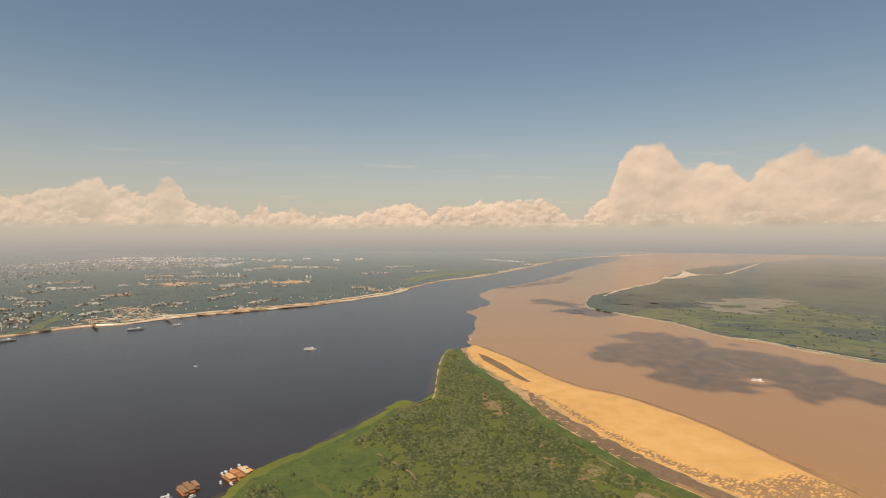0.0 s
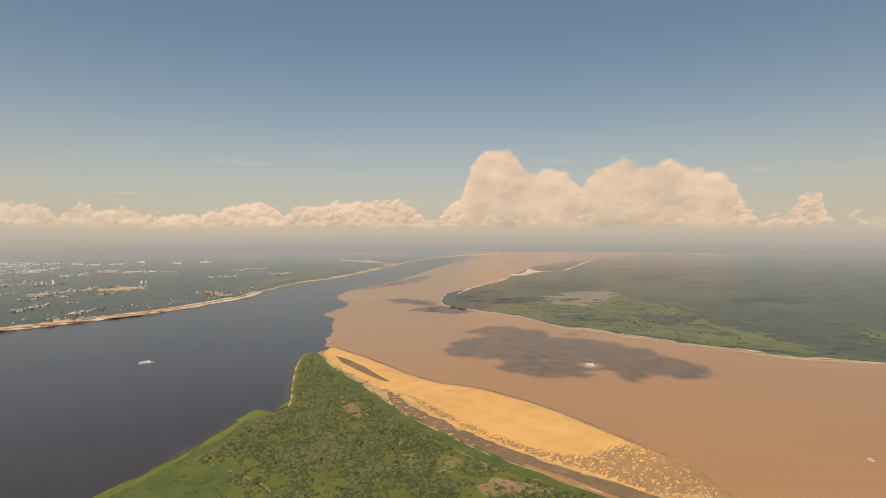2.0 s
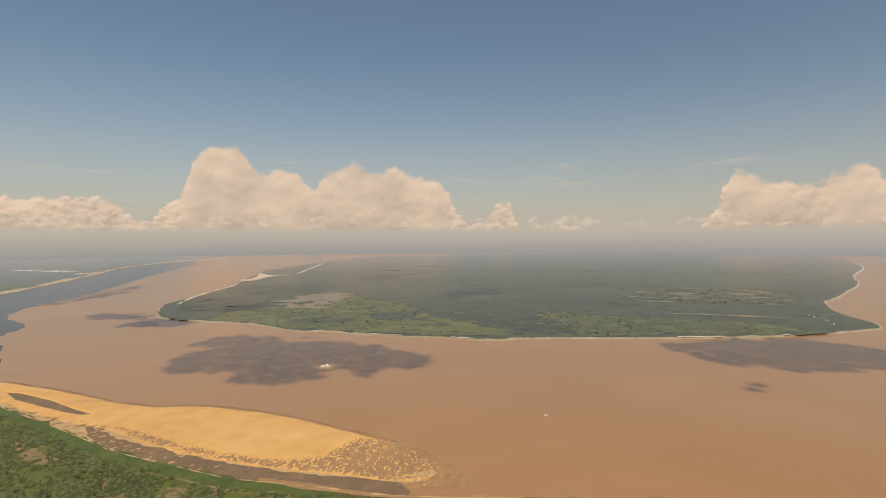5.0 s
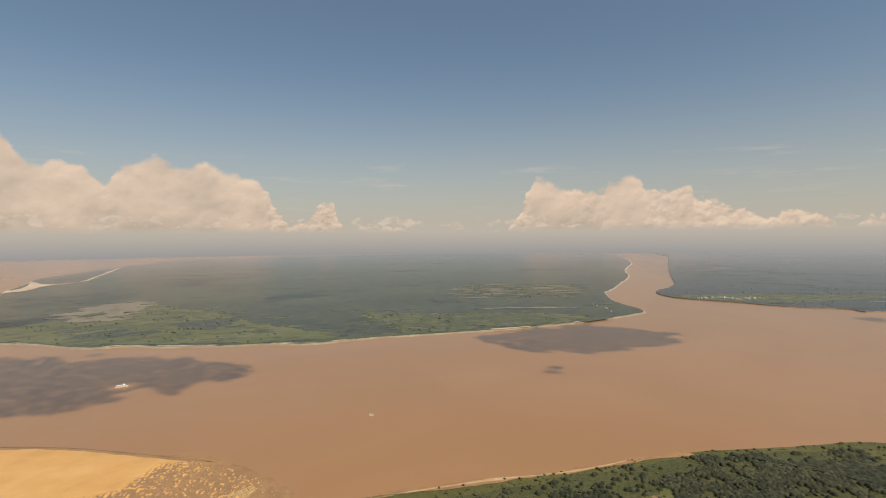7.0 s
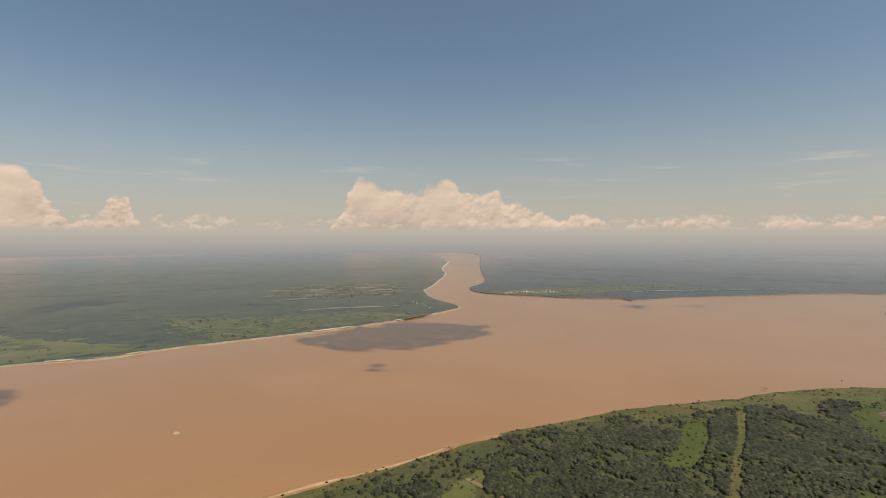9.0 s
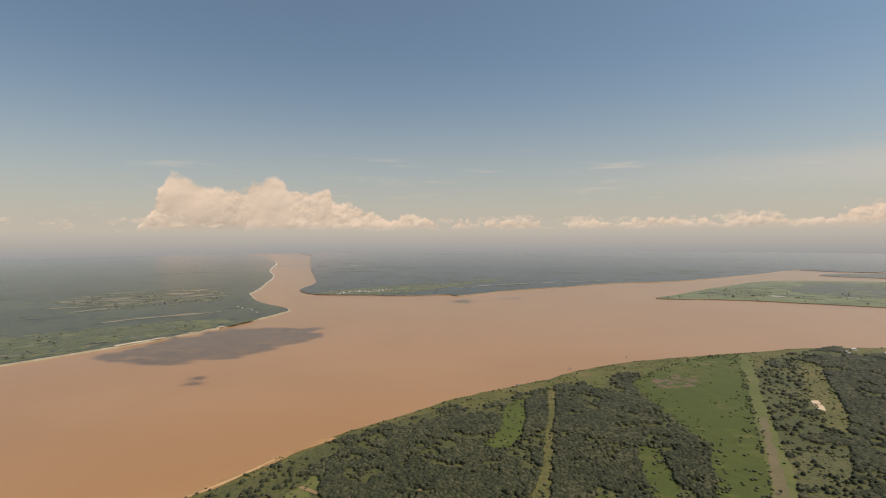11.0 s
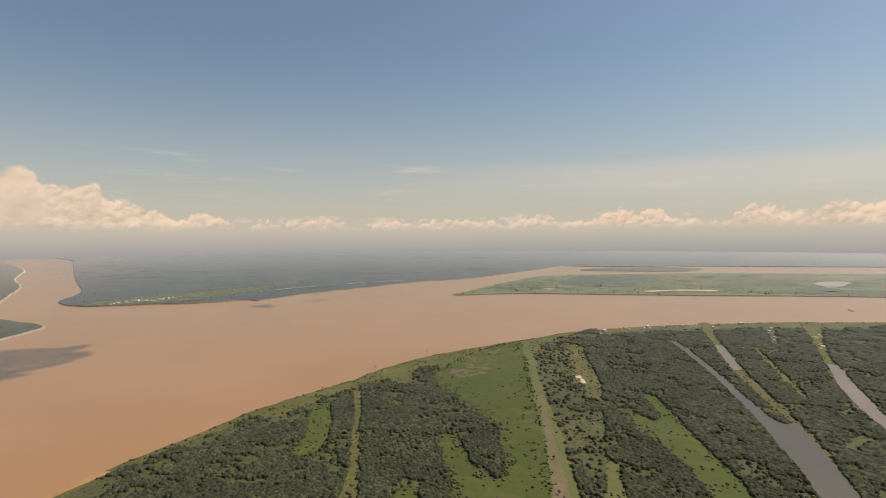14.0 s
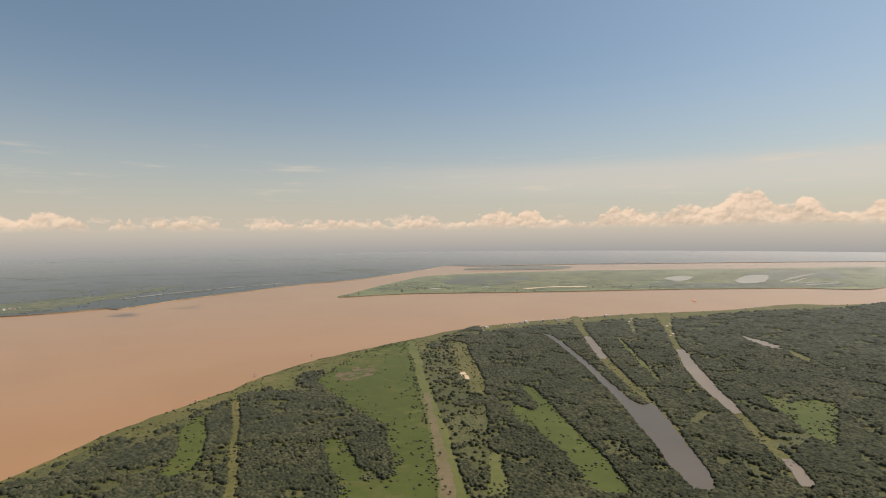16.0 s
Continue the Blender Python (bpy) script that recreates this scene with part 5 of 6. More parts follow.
for run_, wide in (([(2792, 34), (2715, -63)], 28), ([(3439, -969), (3396, -1067)], 34)):
    tagged(ribbon("water_forest_lake", run_, wide, 2.6, FAR_POOL, None, 0.4, 14, 90), "pale lake far off in the dark forest", "lake", kind="structure")
streaks = random.Random(5)
for i in range(9):
    a = radians(streaks.uniform(88, 130))
    d = streaks.uniform(1900, 4300)
    px, py = d * math.sin(a), d * math.cos(a)
    if inside(FAR_SHORE + [(2000, -4400), (4900, 0)], np.array([px - 30]), np.array([py]))[0]:
        ln, t = d * streaks.uniform(0.04, 0.12), a + math.pi / 2 + streaks.uniform(-0.2, 0.2)
        ribbon("clearing", [(px - ln * math.sin(t), py - ln * math.cos(t)), (px, py), (px + ln * math.sin(t), py + ln * math.cos(t))], d * streaks.uniform(0.002, 0.007), 2.24 + 0.004 * i, OLIVE, far, 0.7, 20, 90)
for i in range(10):
    a = radians(streaks.uniform(34, 76))
    d = streaks.uniform(1700, 4000)
    px, py = d * math.sin(a), d * math.cos(a)
    if well_inside(MID_ALL, np.array([px]), np.array([py]), 150)[0]:
        ln, t = d * streaks.uniform(0.04, 0.1), a + math.pi / 2 + streaks.uniform(-0.25, 0.25)
        ribbon("clearing", [(px - ln * math.sin(t), py - ln * math.cos(t)), (px, py), (px + ln * math.sin(t), py + ln * math.cos(t))], d * streaks.uniform(0.002, 0.006), ZI + 0.24 + 0.004 * i, streaks.choice((OLIVE, OLIVE, DRYFIELD)), middle, 0.7, 20, 90)

# clay banks, yards and roads on the city side: (x, y, x, y, depth)
YARDS_PALE = [(-1128, 1524, -1033, 1562, 63), (-799, 1194, -778, 1204, 37), (-702, 1035, -700, 1086, 34), (-995, 1631, -977, 1631, 52), (-955, 1667, -935, 1680, 59),
              (-951, 1980, -909, 1980, 85), (-648, 1498, -624, 1523, 57), (-597, 1148, -579, 1154, 24), (-607, 1204, -590, 1227, 33)]
YARDS_PALE_NORTH = [(-511, 1594, -475, 1606, 45), (-560, 1368, -543, 1381, 47), (-1061, 2595, -1107, 2939, 125), (-881, 2360, -848, 2360, 90), (-848, 2385, -824, 2451, 116),
                    (-717, 2520, -597, 2520, 132), (-664, 3214, -629, 3213, 114), (-542, 3309, -501, 3309, 139), (-892, 3412, -856, 3412, 132), (-267, 1560, -254, 1549, 35)]
YARDS_SANDY = [(-1275, 1700, -1200, 1754, 96), (-1135, 1431, -1093, 1440, 47), (-1260, 1607, -1227, 1619, 74), (-838, 1263, -816, 1281, 41), (-803, 1163, -806, 1194, 29),
               (-696, 1086, -687, 1096, 24), (-1021, 1841, -912, 1818, 38), (-878, 1937, -828, 2007, 82), (-1044, 2207, -990, 2175, 83), (-807, 1680, -737, 1699, 49),
               (-561, 1281, -557, 1359, 44), (-626, 1185, -617, 1194, 26), (-973, 1218, -925, 1238, 51), (-936, 1163, -880, 1163, 31), (-924, 1105, -901, 1105, 36),
               (-792, 982, -754, 967, 33), (-1094, 1320, -1030, 1281, 40)]
YARDS_SANDY_NORTH = [(-646, 1578, -635, 1699, 99), (-617, 1699, -572, 1766, 71), (-579, 1550, -573, 1578, 39), (-519, 1416, -492, 1402, 24), (-1306, 3312, -1276, 3387, 137),
                     (-796, 1945, -750, 2007, 80), (-337, 2101, -223, 2152, 82), (-261, 2519, -140, 2592, 117), (-103, 2205, -30, 2261, 80), (-565, 2520, -497, 2450, 69),
                     (-1171, 3263, -1097, 3215, 125), (-1057, 3147, -1017, 3215, 119), (-951, 3146, -903, 3214, 97)]
YARDS_CLAY = [(-848, 1339, -831, 1403, 73), (-1096, 1963, -1025, 2017, 90), (-830, 1636, -816, 1699, 135), (-642, 1163, -634, 1194, 22), (-550, 1699, -447, 1766, 138),
              (-821, 2564, -757, 2594, 181), (-259, 1577, -184, 1472, 51), (-440, 1210, -406, 1280, 31), (-434, 1118, -392, 1133, 41), (430, 2765, 499, 2774, 110)]
STRIPS = []
for yards, mat in ((YARDS_PALE, PAVED), (YARDS_PALE_NORTH, PAVED), (YARDS_SANDY, YARD), (YARDS_SANDY_NORTH, YARD), (YARDS_CLAY, CLAY)):
    for x1, y1, x2, y2, deep in yards:
        STRIPS.append(((x1, y1), (x2, y2), deep, mat is PAVED))
        d = math.hypot(x1, y1)
        bend = ((x1 + x2) / 2 + 0.15 * (y1 - y2), (y1 + y2) / 2 + 0.1 * (x2 - x1))
        # the yard runs along its longer side
        side_on = math.hypot(x2 - x1, y2 - y1) >= 0.5 * deep
        line = [(x1, y1), bend, (x2, y2)] if side_on else [(bend[0] * (1 - deep / 2 / d), bend[1] * (1 - deep / 2 / d)), bend, (bend[0] * (1 + deep / 2 / d), bend[1] * (1 + deep / 2 / d))]
        ribbon("cleared_yard", line, 0.42 * deep if side_on else 0.8 * math.hypot(x2 - x1, y2 - y1), 2.6, mat, city, 1.2, 6, 20)
# pale sheds and a white shore on the far spit
ribbon("cleared_yard", [(269, 3315), (366, 3109), (458, 2981)], 34, 2.6, PAVED, city, 0.8, 10, 60)
STRIPS.append(((269, 3315), (458, 2981), 60, True))
CITY_LAND = [(-2600, -500), (-900, 560)] + CITY_SHORE + [(-2000, 4500)]
CLAY_FRONT = [(-651, 866), (-659, 901), (-633, 930), (-661, 982), (-619, 1004), (-702, 1133), (-683, 1163), (-629, 1133), (-567, 1027), (-583, 1091), (-513, 993), (-496, 971), (-513, 960), (-561, 920), (-595, 892), (-615, 849)]
dabs("clay_flecks", CLAY_FRONT, 230, (1.5, 5.5), 2.62, CLAY, city, 41, 4.0, 1.6, CITY_LAND)
dabs("sand_flecks", CLAY_FRONT, 130, (1.5, 5), 2.66, BEACH, city, 42, 6.0, 1.6, CITY_LAND)
dabs("scrub_flecks", CLAY_FRONT, 130, (2, 6), 2.68, CITYG, city, 43, 3.0, 1.4, CITY_LAND)
patch("river_meadow", [(-692, 875), (-731, 982), (-766, 1065), (-777, 1091), (-701, 960), (-668, 871)], 2.58, MIDGREEN, city, 8, 30, 10)
ribbon("river_meadow", [(-700, 790), (-679, 818), (-662, 841), (-640, 868)], 14, 2.58, MIDGREEN, city, 0.6, 8, 30, side=16)
ribbon("beach", CITY_SHORE[3:10], 12, 0.5, BEACH, city, 1.0, 8, 45, side=-6)
ribbon("beach", CITY_SHORE[11:16], 9, 0.5, BEACH, city, 1.4, 12, 60, side=-5)
ribbon("clay_bank", CITY_SHORE[3:6], 14, 2.6, BEACH, city, 0.5, 8, 34, side=14)
ribbon("clay_bank", CITY_SHORE[4:9], 14, 2.57, BLUFFTOP, city, 0.7, 8, 30, side=13)
ribbon("clay_bank", CITY_SHORE[7:10], 9, 2.58, BEACH, city, 0.5, 8, 40, side=9)
ribbon("clay_bank", CITY_SHORE[11:15], 9, 2.56, BEACH, city, 1.0, 14, 60, side=12)
dabs("clay_flecks", [(-505, 1003), (-420, 1072), (-335, 1150), (-240, 1240), (-262, 1262), (-352, 1182), (-440, 1105), (-520, 1035)], 60, (2, 9), 2.63, CLAY, city, 44, 9.0, 2.0)
for line in ([(-143, 1427), (-202, 1520), (-304, 1669)], [(-699, 1119), (-646, 1040), (-589, 960)], [(-562, 993), (-597, 1065), (-636, 1148), (-632, 1191)], [(-579, 950), (-618, 1040), (-641, 1119)], [(-548, 993), (-578, 1078), (-509, 982)], [(-823, 1078), (-787, 1040), (-744, 1004)]):
    ribbon("dirt_road", line, 3.2, 2.7, YARD, city, 0.3, 10, 40)
ribbon("sand_flat", [(-118, 1800), (-60, 1960), (36, 2130), (150, 2260)], 60, 2.57, SWAMP, city, 0.5, 14, 60)
patch("river_meadow", [(-114, 1662), (-61, 1823), (-1, 1963), (103, 2053), (227, 2214), (145, 2247), (18, 2182), (-90, 1969)], 2.6, MIDGREEN, city, 8, 50, 14)

# tree clumps on far land: crowns that break the flat outline
fx, fy, fs = [], [], []
for kind, count, box, size in (("pasture", 240, (24, 84, 850, 2000), (2.0, 4.0)), ("city", 700, (-44, 2, 900, 1900), (1.6, 3.4)), ("bank", 160, (84, 128, 1380, 1900), (1.5, 3.0)), ("isle", 90, (112, 160, 1200, 1700), (2.0, 4.0))):
    a = np.radians(rng.uniform(box[0], box[1], count * 12))
    d = np.sqrt(rng.uniform(box[2] ** 2, box[3] ** 2, count * 12))
    px, py = d * np.sin(a), d * np.cos(a)
    if kind == "pasture":
        ok = np.zeros(px.shape, bool)
        for green in GREENS:
            ok |= inside(green, px, py)
        ok &= well_inside(MID_TOP + list(reversed(MID_EAST)) + list(reversed(MID_BOTTOM)), px, py, 6)
    elif kind == "city":
        ok = well_inside([(-2600, -500), (-900, 560)] + CITY_SHORE + [(-2000, 4500)], px, py, 14)
    elif kind == "bank":
        ok = well_inside(FAR_SHORE + [(2000, -4400), (4900, 0)], px, py, 6)
    else:
        ok = well_inside(LOW_ISLE, px, py, 6)
    ok &= field_noise(px, py, 60.0, 21.0) > -0.05
    px, py = px[ok][:count], py[ok][:count]
    fx.append(px)
    fy.append(py)
    fs.append(rng.uniform(*size, len(px)))
x, y, s = np.concatenate(fx), np.concatenate(fy), np.concatenate(fs)
c, r = crowns(x, y, s, 3, 1.6, rng)
tagged(lumps("far_tree_clumps", c, r, FARLEAF, rng, flat=0.7), "clumps of trees on the distant banks", "trees", kind="stuff")


# ---- clouds overhead, whose shade lies on the river ----
def cloud(points, height, seed, size=(12, 34), share=1.0):
    r0 = np.random.default_rng(seed)
    xs, ys = [p[0] for p in points], [p[1] for p in points]
    gx, gy = grid(min(xs), max(xs), min(ys), max(ys), size[0], r0)
    wx, wy = gx + 42 * field_noise(gx, gy, 45.0, seed), gy + 42 * field_noise(gx, gy, 45.0, seed + 9)
    wx, wy = wx + 14 * field_noise(gx, gy, 15.0, seed + 3), wy + 14 * field_noise(gx, gy, 15.0, seed + 5)
    thin = 0.6 * field_noise(gx, gy, 80.0, seed + 0.5) + 0.45 * field_noise(gx, gy, 24.0, seed + 0.7)
    ok = inside(points, wx, wy) & (thin > -0.5 * share) & (np.hypot(gx - 342, gy - 573) > 14)
    gx, gy = gx[ok], gy[ok]
    rad = size[0] * r0.uniform(0.62, 0.95, len(gx))
    lift = height + r0.uniform(0, 30, len(gx))
    off = SUN_DIR / SUN_DIR.z
    pos = np.stack([gx + off.x * lift, gy + off.y * lift, lift], -1)
    ob = lumps("cumulus_cloud", pos, rad, CLOUDM, r0, ICO2, 0.15, 0.5)
    return tagged(ob, "small white fair-weather cloud above the river", "cloud", kind="stuff")


cloud([(195, 714), (253, 768), (305, 859), (357, 877), (388, 777), (446, 707), (474, 576), (458, 505), (403, 490), (357, 517), (322, 534), (274, 525), (250, 555), (237, 617)], 1000, 3, (7, 20), 1.15)
cloud([(767, 350), (831, 301), (959, 216), (959, 131), (922, 57), (855, 80), (770, 105), (740, 167), (705, 223), (712, 275)], 1000, 4, (7, 20), 1.15)
cloud([(620, 196), (642, 188), (636, 168), (606, 178)], 1000, 5, (6, 12), 4)
cloud([(1268, -218), (1276, -272), (1206, -251), (1221, -224)], 1600, 6, (12, 20), 4)
cloud([(1275, -333), (1297, -413), (1255, -387)], 1600, 8, (12, 20), 4)
cloud([(1091, 1524), (1326, 1613), (1412, 1788), (1176, 1743)], 1600, 9, (29, 57))
cloud([(943, 983), (1115, 967), (1178, 1058), (1007, 1064)], 1500, 10, (19, 38))
cloud([(432, 1163), (514, 1118), (607, 1204), (497, 1242)], 1500, 11, (18, 28))


# ---- trees and shrubs that stand out singly ----
def leafy(bm, rng, centre, spread, count, leaf):
    """A crown of many small tilted leaf clumps with gaps."""
    for _ in range(count):
        d = Vector(rng.normal(0, 1, 3)).normalized() * spread * (0.45 + 0.55 * rng.random())
        p = Vector(centre) + Vector((d.x, d.y, d.z * 0.7))
        m = Matrix.Translation(p) @ Euler(rng.uniform(0, 6.28, 3)).to_matrix().to_4x4() @ Matrix.Diagonal((leaf * rng.uniform(0.7, 1.3), leaf * rng.uniform(0.7, 1.3), leaf * 0.55, 1))
        bmesh.ops.create_icosphere(bm, subdivisions=1, radius=1.0, matrix=m)


def tree(kind, height, spread, count, leaf, material, seed):
    rg = np.random.default_rng(seed)
    root = new(kind)
    bm = bmesh.new()
    bmesh.ops.create_cone(bm, cap_ends=True, segments=7, radius1=height * 0.05, radius2=height * 0.025, depth=height * 0.75, matrix=Matrix.Translation((0, 0, height * 0.375)))
    for i in range(4):
        a = i * 1.57 + rg.uniform(0, 1)
        limb = Matrix.Translation((0, 0, height * 0.5)) @ Matrix.Rotation(a, 4, "Z") @ Matrix.Rotation(radians(48), 4, "Y") @ Matrix.Translation((0, 0, height * 0.18))
        bmesh.ops.create_cone(bm, cap_ends=True, segments=5, radius1=height * 0.022, radius2=height * 0.008, depth=height * 0.36, matrix=limb)
    part("trunk", bm, BARK, root)
    bm = bmesh.new()
    leafy(bm, rg, (0, 0, height * 0.72), spread, count, leaf)
    part("crown", bm, material, root)
    return root


kinds = [tree("tree", 4.2 + 0.5 * i, 1.7 + 0.25 * i, 34, 0.55, LEAF, 30 + i) for i in range(4)]
for ob in kinds:
    tagged(ob, "broad leafy tree at the edge of dense forest", "tree", group="forest trees")
bush = [tree("shrub", 1.7 + 0.3 * i, 1.0 + 0.2 * i, 22, 0.38, SHRUB, 50 + i) for i in range(3)]
for ob in bush:
    tagged(ob, "low bushy green shrub growing in grass", "shrub", group="peninsula shrubs")
pick = random.Random(11)
# forest edge along the open strips
spots = []
for outline in (FIELD, STRIP_A, STRIP_E, STRIP_D, STRIP_C):
    rim_line = smooth_line(outline, 7.0, True)
    spots += [(q.x + pick.uniform(-3, 3), q.y + pick.uniform(-3, 3)) for q in rim_line if 260 < q.length < 560]
pick.shuffle(spots)
first = list(kinds)
for i, (px, py) in enumerate(spots[:150]):
    m = pose(px, py, Z0, 0, 0, pick.uniform(0, 360)) @ Matrix.Scale(pick.uniform(0.45, 0.8), 4)
    if i < 4:
        first[i].matrix_basis = m
    else:
        copy_thing(pick.choice(kinds), m)
sx, sy = shrub_spots
order = [i for i in range(len(sx)) if sy[i] < 460]
pick.shuffle(order)
for j, i in enumerate(order[:150]):
    m = pose(sx[i] + 1.5, sy[i] - 1.2, Z0, 0, 0, pick.uniform(0, 360)) @ Matrix.Scale(pick.uniform(0.7, 1.2), 4)
    if j < 3:
        bush[j].matrix_basis = m
    else:
        copy_thing(pick.choice(bush), m)


# ---- buildings ----
def house(w, d, h, wall, roof, shed=False):
    root = new("house" if not shed else "warehouse")
    bm = block(bmesh.new(), 0, 0, 0, w, d, h)
    body = part("wall", bm, wall, root)
    bm = bmesh.new()
    e, rise = 0.4, d * (0.16 if shed else 0.24)
    vs = [bm.verts.new(p) for p in ((-w / 2 - e, -d / 2 - e, h), (w / 2 + e, -d / 2 - e, h), (w / 2 + e, d / 2 + e, h), (-w / 2 - e, d / 2 + e, h), (-w / 2 - e, 0, h + rise), (w / 2 + e, 0, h + rise))]
    for f in ((0, 1, 5, 4), (2, 3, 4, 5), (0, 4, 3), (1, 2, 5), (0, 3, 2, 1)):
        bm.faces.new([vs[i] for i in f])
    part("roof", bm, roof, root)
    bm = block(bmesh.new(), 0, -d / 2 - 0.02, 0.05, min(3.0, w * 0.2), 0.12, min(2.1, h * 0.8))
    part("door", bm, DARK, body)
    for sx_ in (-0.3, 0.3):
        bm = block(bmesh.new(), w * sx_, -d / 2 - 0.02, h * 0.45, w * 0.14, 0.1, h * 0.28)
        part("window", bm, DARK, body)
    return root


HOUSES = [house(8, 6, 2.8, WALLM, TILE), house(9, 6, 2.8, WHITE, ZINC), house(7, 5, 2.6, WHITE, TILE), house(11, 7, 3.2, WALLM, ZINC)]
SHEDS = [house(34, 14, 5, WHITE, ZINC, True), house(26, 12, 5, WALLM, ZINC, True), house(30, 13, 5, WHITE, TILE, True)]
for ob, txt in zip(HOUSES, ("plastered house with a clay tile roof", "white house with a pale zinc roof", "small white house with a red tile roof", "plastered house with a grey zinc roof")):
    tagged(ob, txt, "house", group="houses of the far bank")
for ob, txt in zip(SHEDS, ("long white warehouse with a pale metal roof", "long plastered warehouse with a metal roof", "long white warehouse with a clay roof")):
    tagged(ob, txt, "warehouse", group="warehouses of the far bank")


def tower(w, d, storeys):
    root = new("apartment_block")
    body = part("wall", block(bmesh.new(), 0, 0, 0, w, d, storeys * 2.8), WHITE, root)
    part("roof", block(bmesh.new(), 0, 0, storeys * 2.8, w + 0.4, d + 0.4, 0.5), ZINC, root)
    for i in range(storeys):
        for x_ in (-0.3, 0.0, 0.3):
            part("window", block(bmesh.new(), x_ * w, -d / 2 - 0.02, i * 2.8 + 1.0, w * 0.16, 0.1, 1.2), DARK, body)
    return root


TOWERS = [tower(12, 10, 5), tower(9, 9, 6)]
for ob in TOWERS:
    tagged(ob, "pale concrete apartment block above the trees", "apartment block", group="apartment blocks of the city")
placed = {}


def put(ob, x, y, z, turn, size=1.0):
    m = pose(x, y, z, 0, 0, turn) @ Matrix.Scale(size, 4)
    if ob.name in placed:
        return copy_thing(ob, m)
    placed[ob.name] = 1
    ob.matrix_basis = m
    return ob


CITY_OUT = [(-2600, -500), (-900, 560)] + CITY_SHORE + [(-2000, 4500)]
yard = random.Random(3)
for a, b, deep, pale in STRIPS:
    a, b = Vector(a), Vector(b)
    ln = (b - a).length
    turn = math.degrees(math.atan2((b - a).y, (b - a).x))
    d = (a + b).length / 2
    unit = 26 * max(1, d / 1900)
    for j in range(max(1, min(6, int(ln / unit)))):
        for row in range(max(1, min(2, int(deep / unit / 2)))):
            q = a.lerp(b, yard.random()) + Vector(((a + b) / 2)).normalized() * yard.uniform(-0.3, 0.3) * deep
            put(yard.choice(SHEDS if yard.random() < (0.75 if pale else 0.3) else HOUSES), q.x, q.y, 2.6, turn + yard.choice((0, 0, 90)) + yard.uniform(-8, 8), yard.uniform(0.45, 0.75) * max(1, d / 2300))
for px, py in ((-1615, 3000), (-1497, 2883), (-1456, 2809), (-873, 2054), (-843, 2035), (-794, 1980), (-785, 2035), (-755, 1962), (-490, 1911), (-481, 1928)):
    put(TOWERS[len(placed) % 2], px, py, 2.5, yard.uniform(-20, 20), yard.uniform(0.5, 0.75) * max(1, math.hypot(px, py) / 2600))
# shore settlements
line = smooth_line(CITY_SHORE[:10], 11)
for q in line:
    for _ in range(2):
        if yard.random() < 0.5:
            px, py = q.x - yard.uniform(12, 120), q.y + yard.uniform(12, 120)
            if inside(CITY_OUT, np.array([px]), np.array([py]))[0]:
                put(yard.choice(HOUSES), px, py, 2.5, yard.uniform(0, 180), yard.uniform(0.4, 0.65))
for q in smooth_line([(1454, 50), (1482, 2), (1470, -34), (1498, -65), (1511, -99)], 9):
    for _ in range(3):
        put(yard.choice(HOUSES[1:3]), q.x + yard.uniform(0, 26), q.y + yard.uniform(-8, 8), 2.0, yard.uniform(0, 180), yard.uniform(0.6, 1.0))

# suburbs too many to count
SUBURB_FAR = [(-1343, 1608), (-1469, 1804), (-1497, 2055), (-1545, 2265), (-1408, 2265), (-1348, 2386), (-1031, 2521), (-1439, 3522), (-2151, 3671), (-2518, 3152), (-2377, 2848)]
SUBURB_NEAR = [(-936, 1119), (-888, 1119), (-837, 1119), (-711, 950), (-700, 858), (-705, 841), (-760, 860)]
rg = np.random.default_rng(21)
bx, by = [], []
for outline, count in ((SUBURB_FAR, 1700), (SUBURB_NEAR, 150)):
    xs, ys = [p[0] for p in outline], [p[1] for p in outline]
    x, y = rg.uniform(min(xs), max(xs), count * 6), rg.uniform(min(ys), max(ys), count * 6)
    ok = inside(outline, x + rg.normal(0, 40, len(x)), y + rg.normal(0, 40, len(x))) & well_inside(CITY_OUT, x, y, 14)
    x, y = x[ok], y[ok]
    ok = field_noise(x, y, 110.0, 33.0) + 0.6 * field_noise(x, y, 40.0, 35.0) + rg.uniform(-0.3, 0.3, len(x)) > 0.0
    bx.append(x[ok][:count])
    by.append(y[ok][:count])
for a, b, deep, pale in STRIPS:
    k = int(min(40, 6 + 0.006 * deep * math.hypot(b[0] - a[0], b[1] - a[1])))
    f = rg.uniform(-0.1, 1.1, k)
    far_ = 1 + rg.normal(0, 0.4, k) * deep / math.hypot(*a)
    bx.append((a[0] + (b[0] - a[0]) * f) * far_)
    by.append((a[1] + (b[1] - a[1]) * f) * far_)
bx, by = np.concatenate(bx), np.concatenate(by)
ok = well_inside(CITY_OUT, bx, by, 10)
bx, by = bx[ok], by[ok]


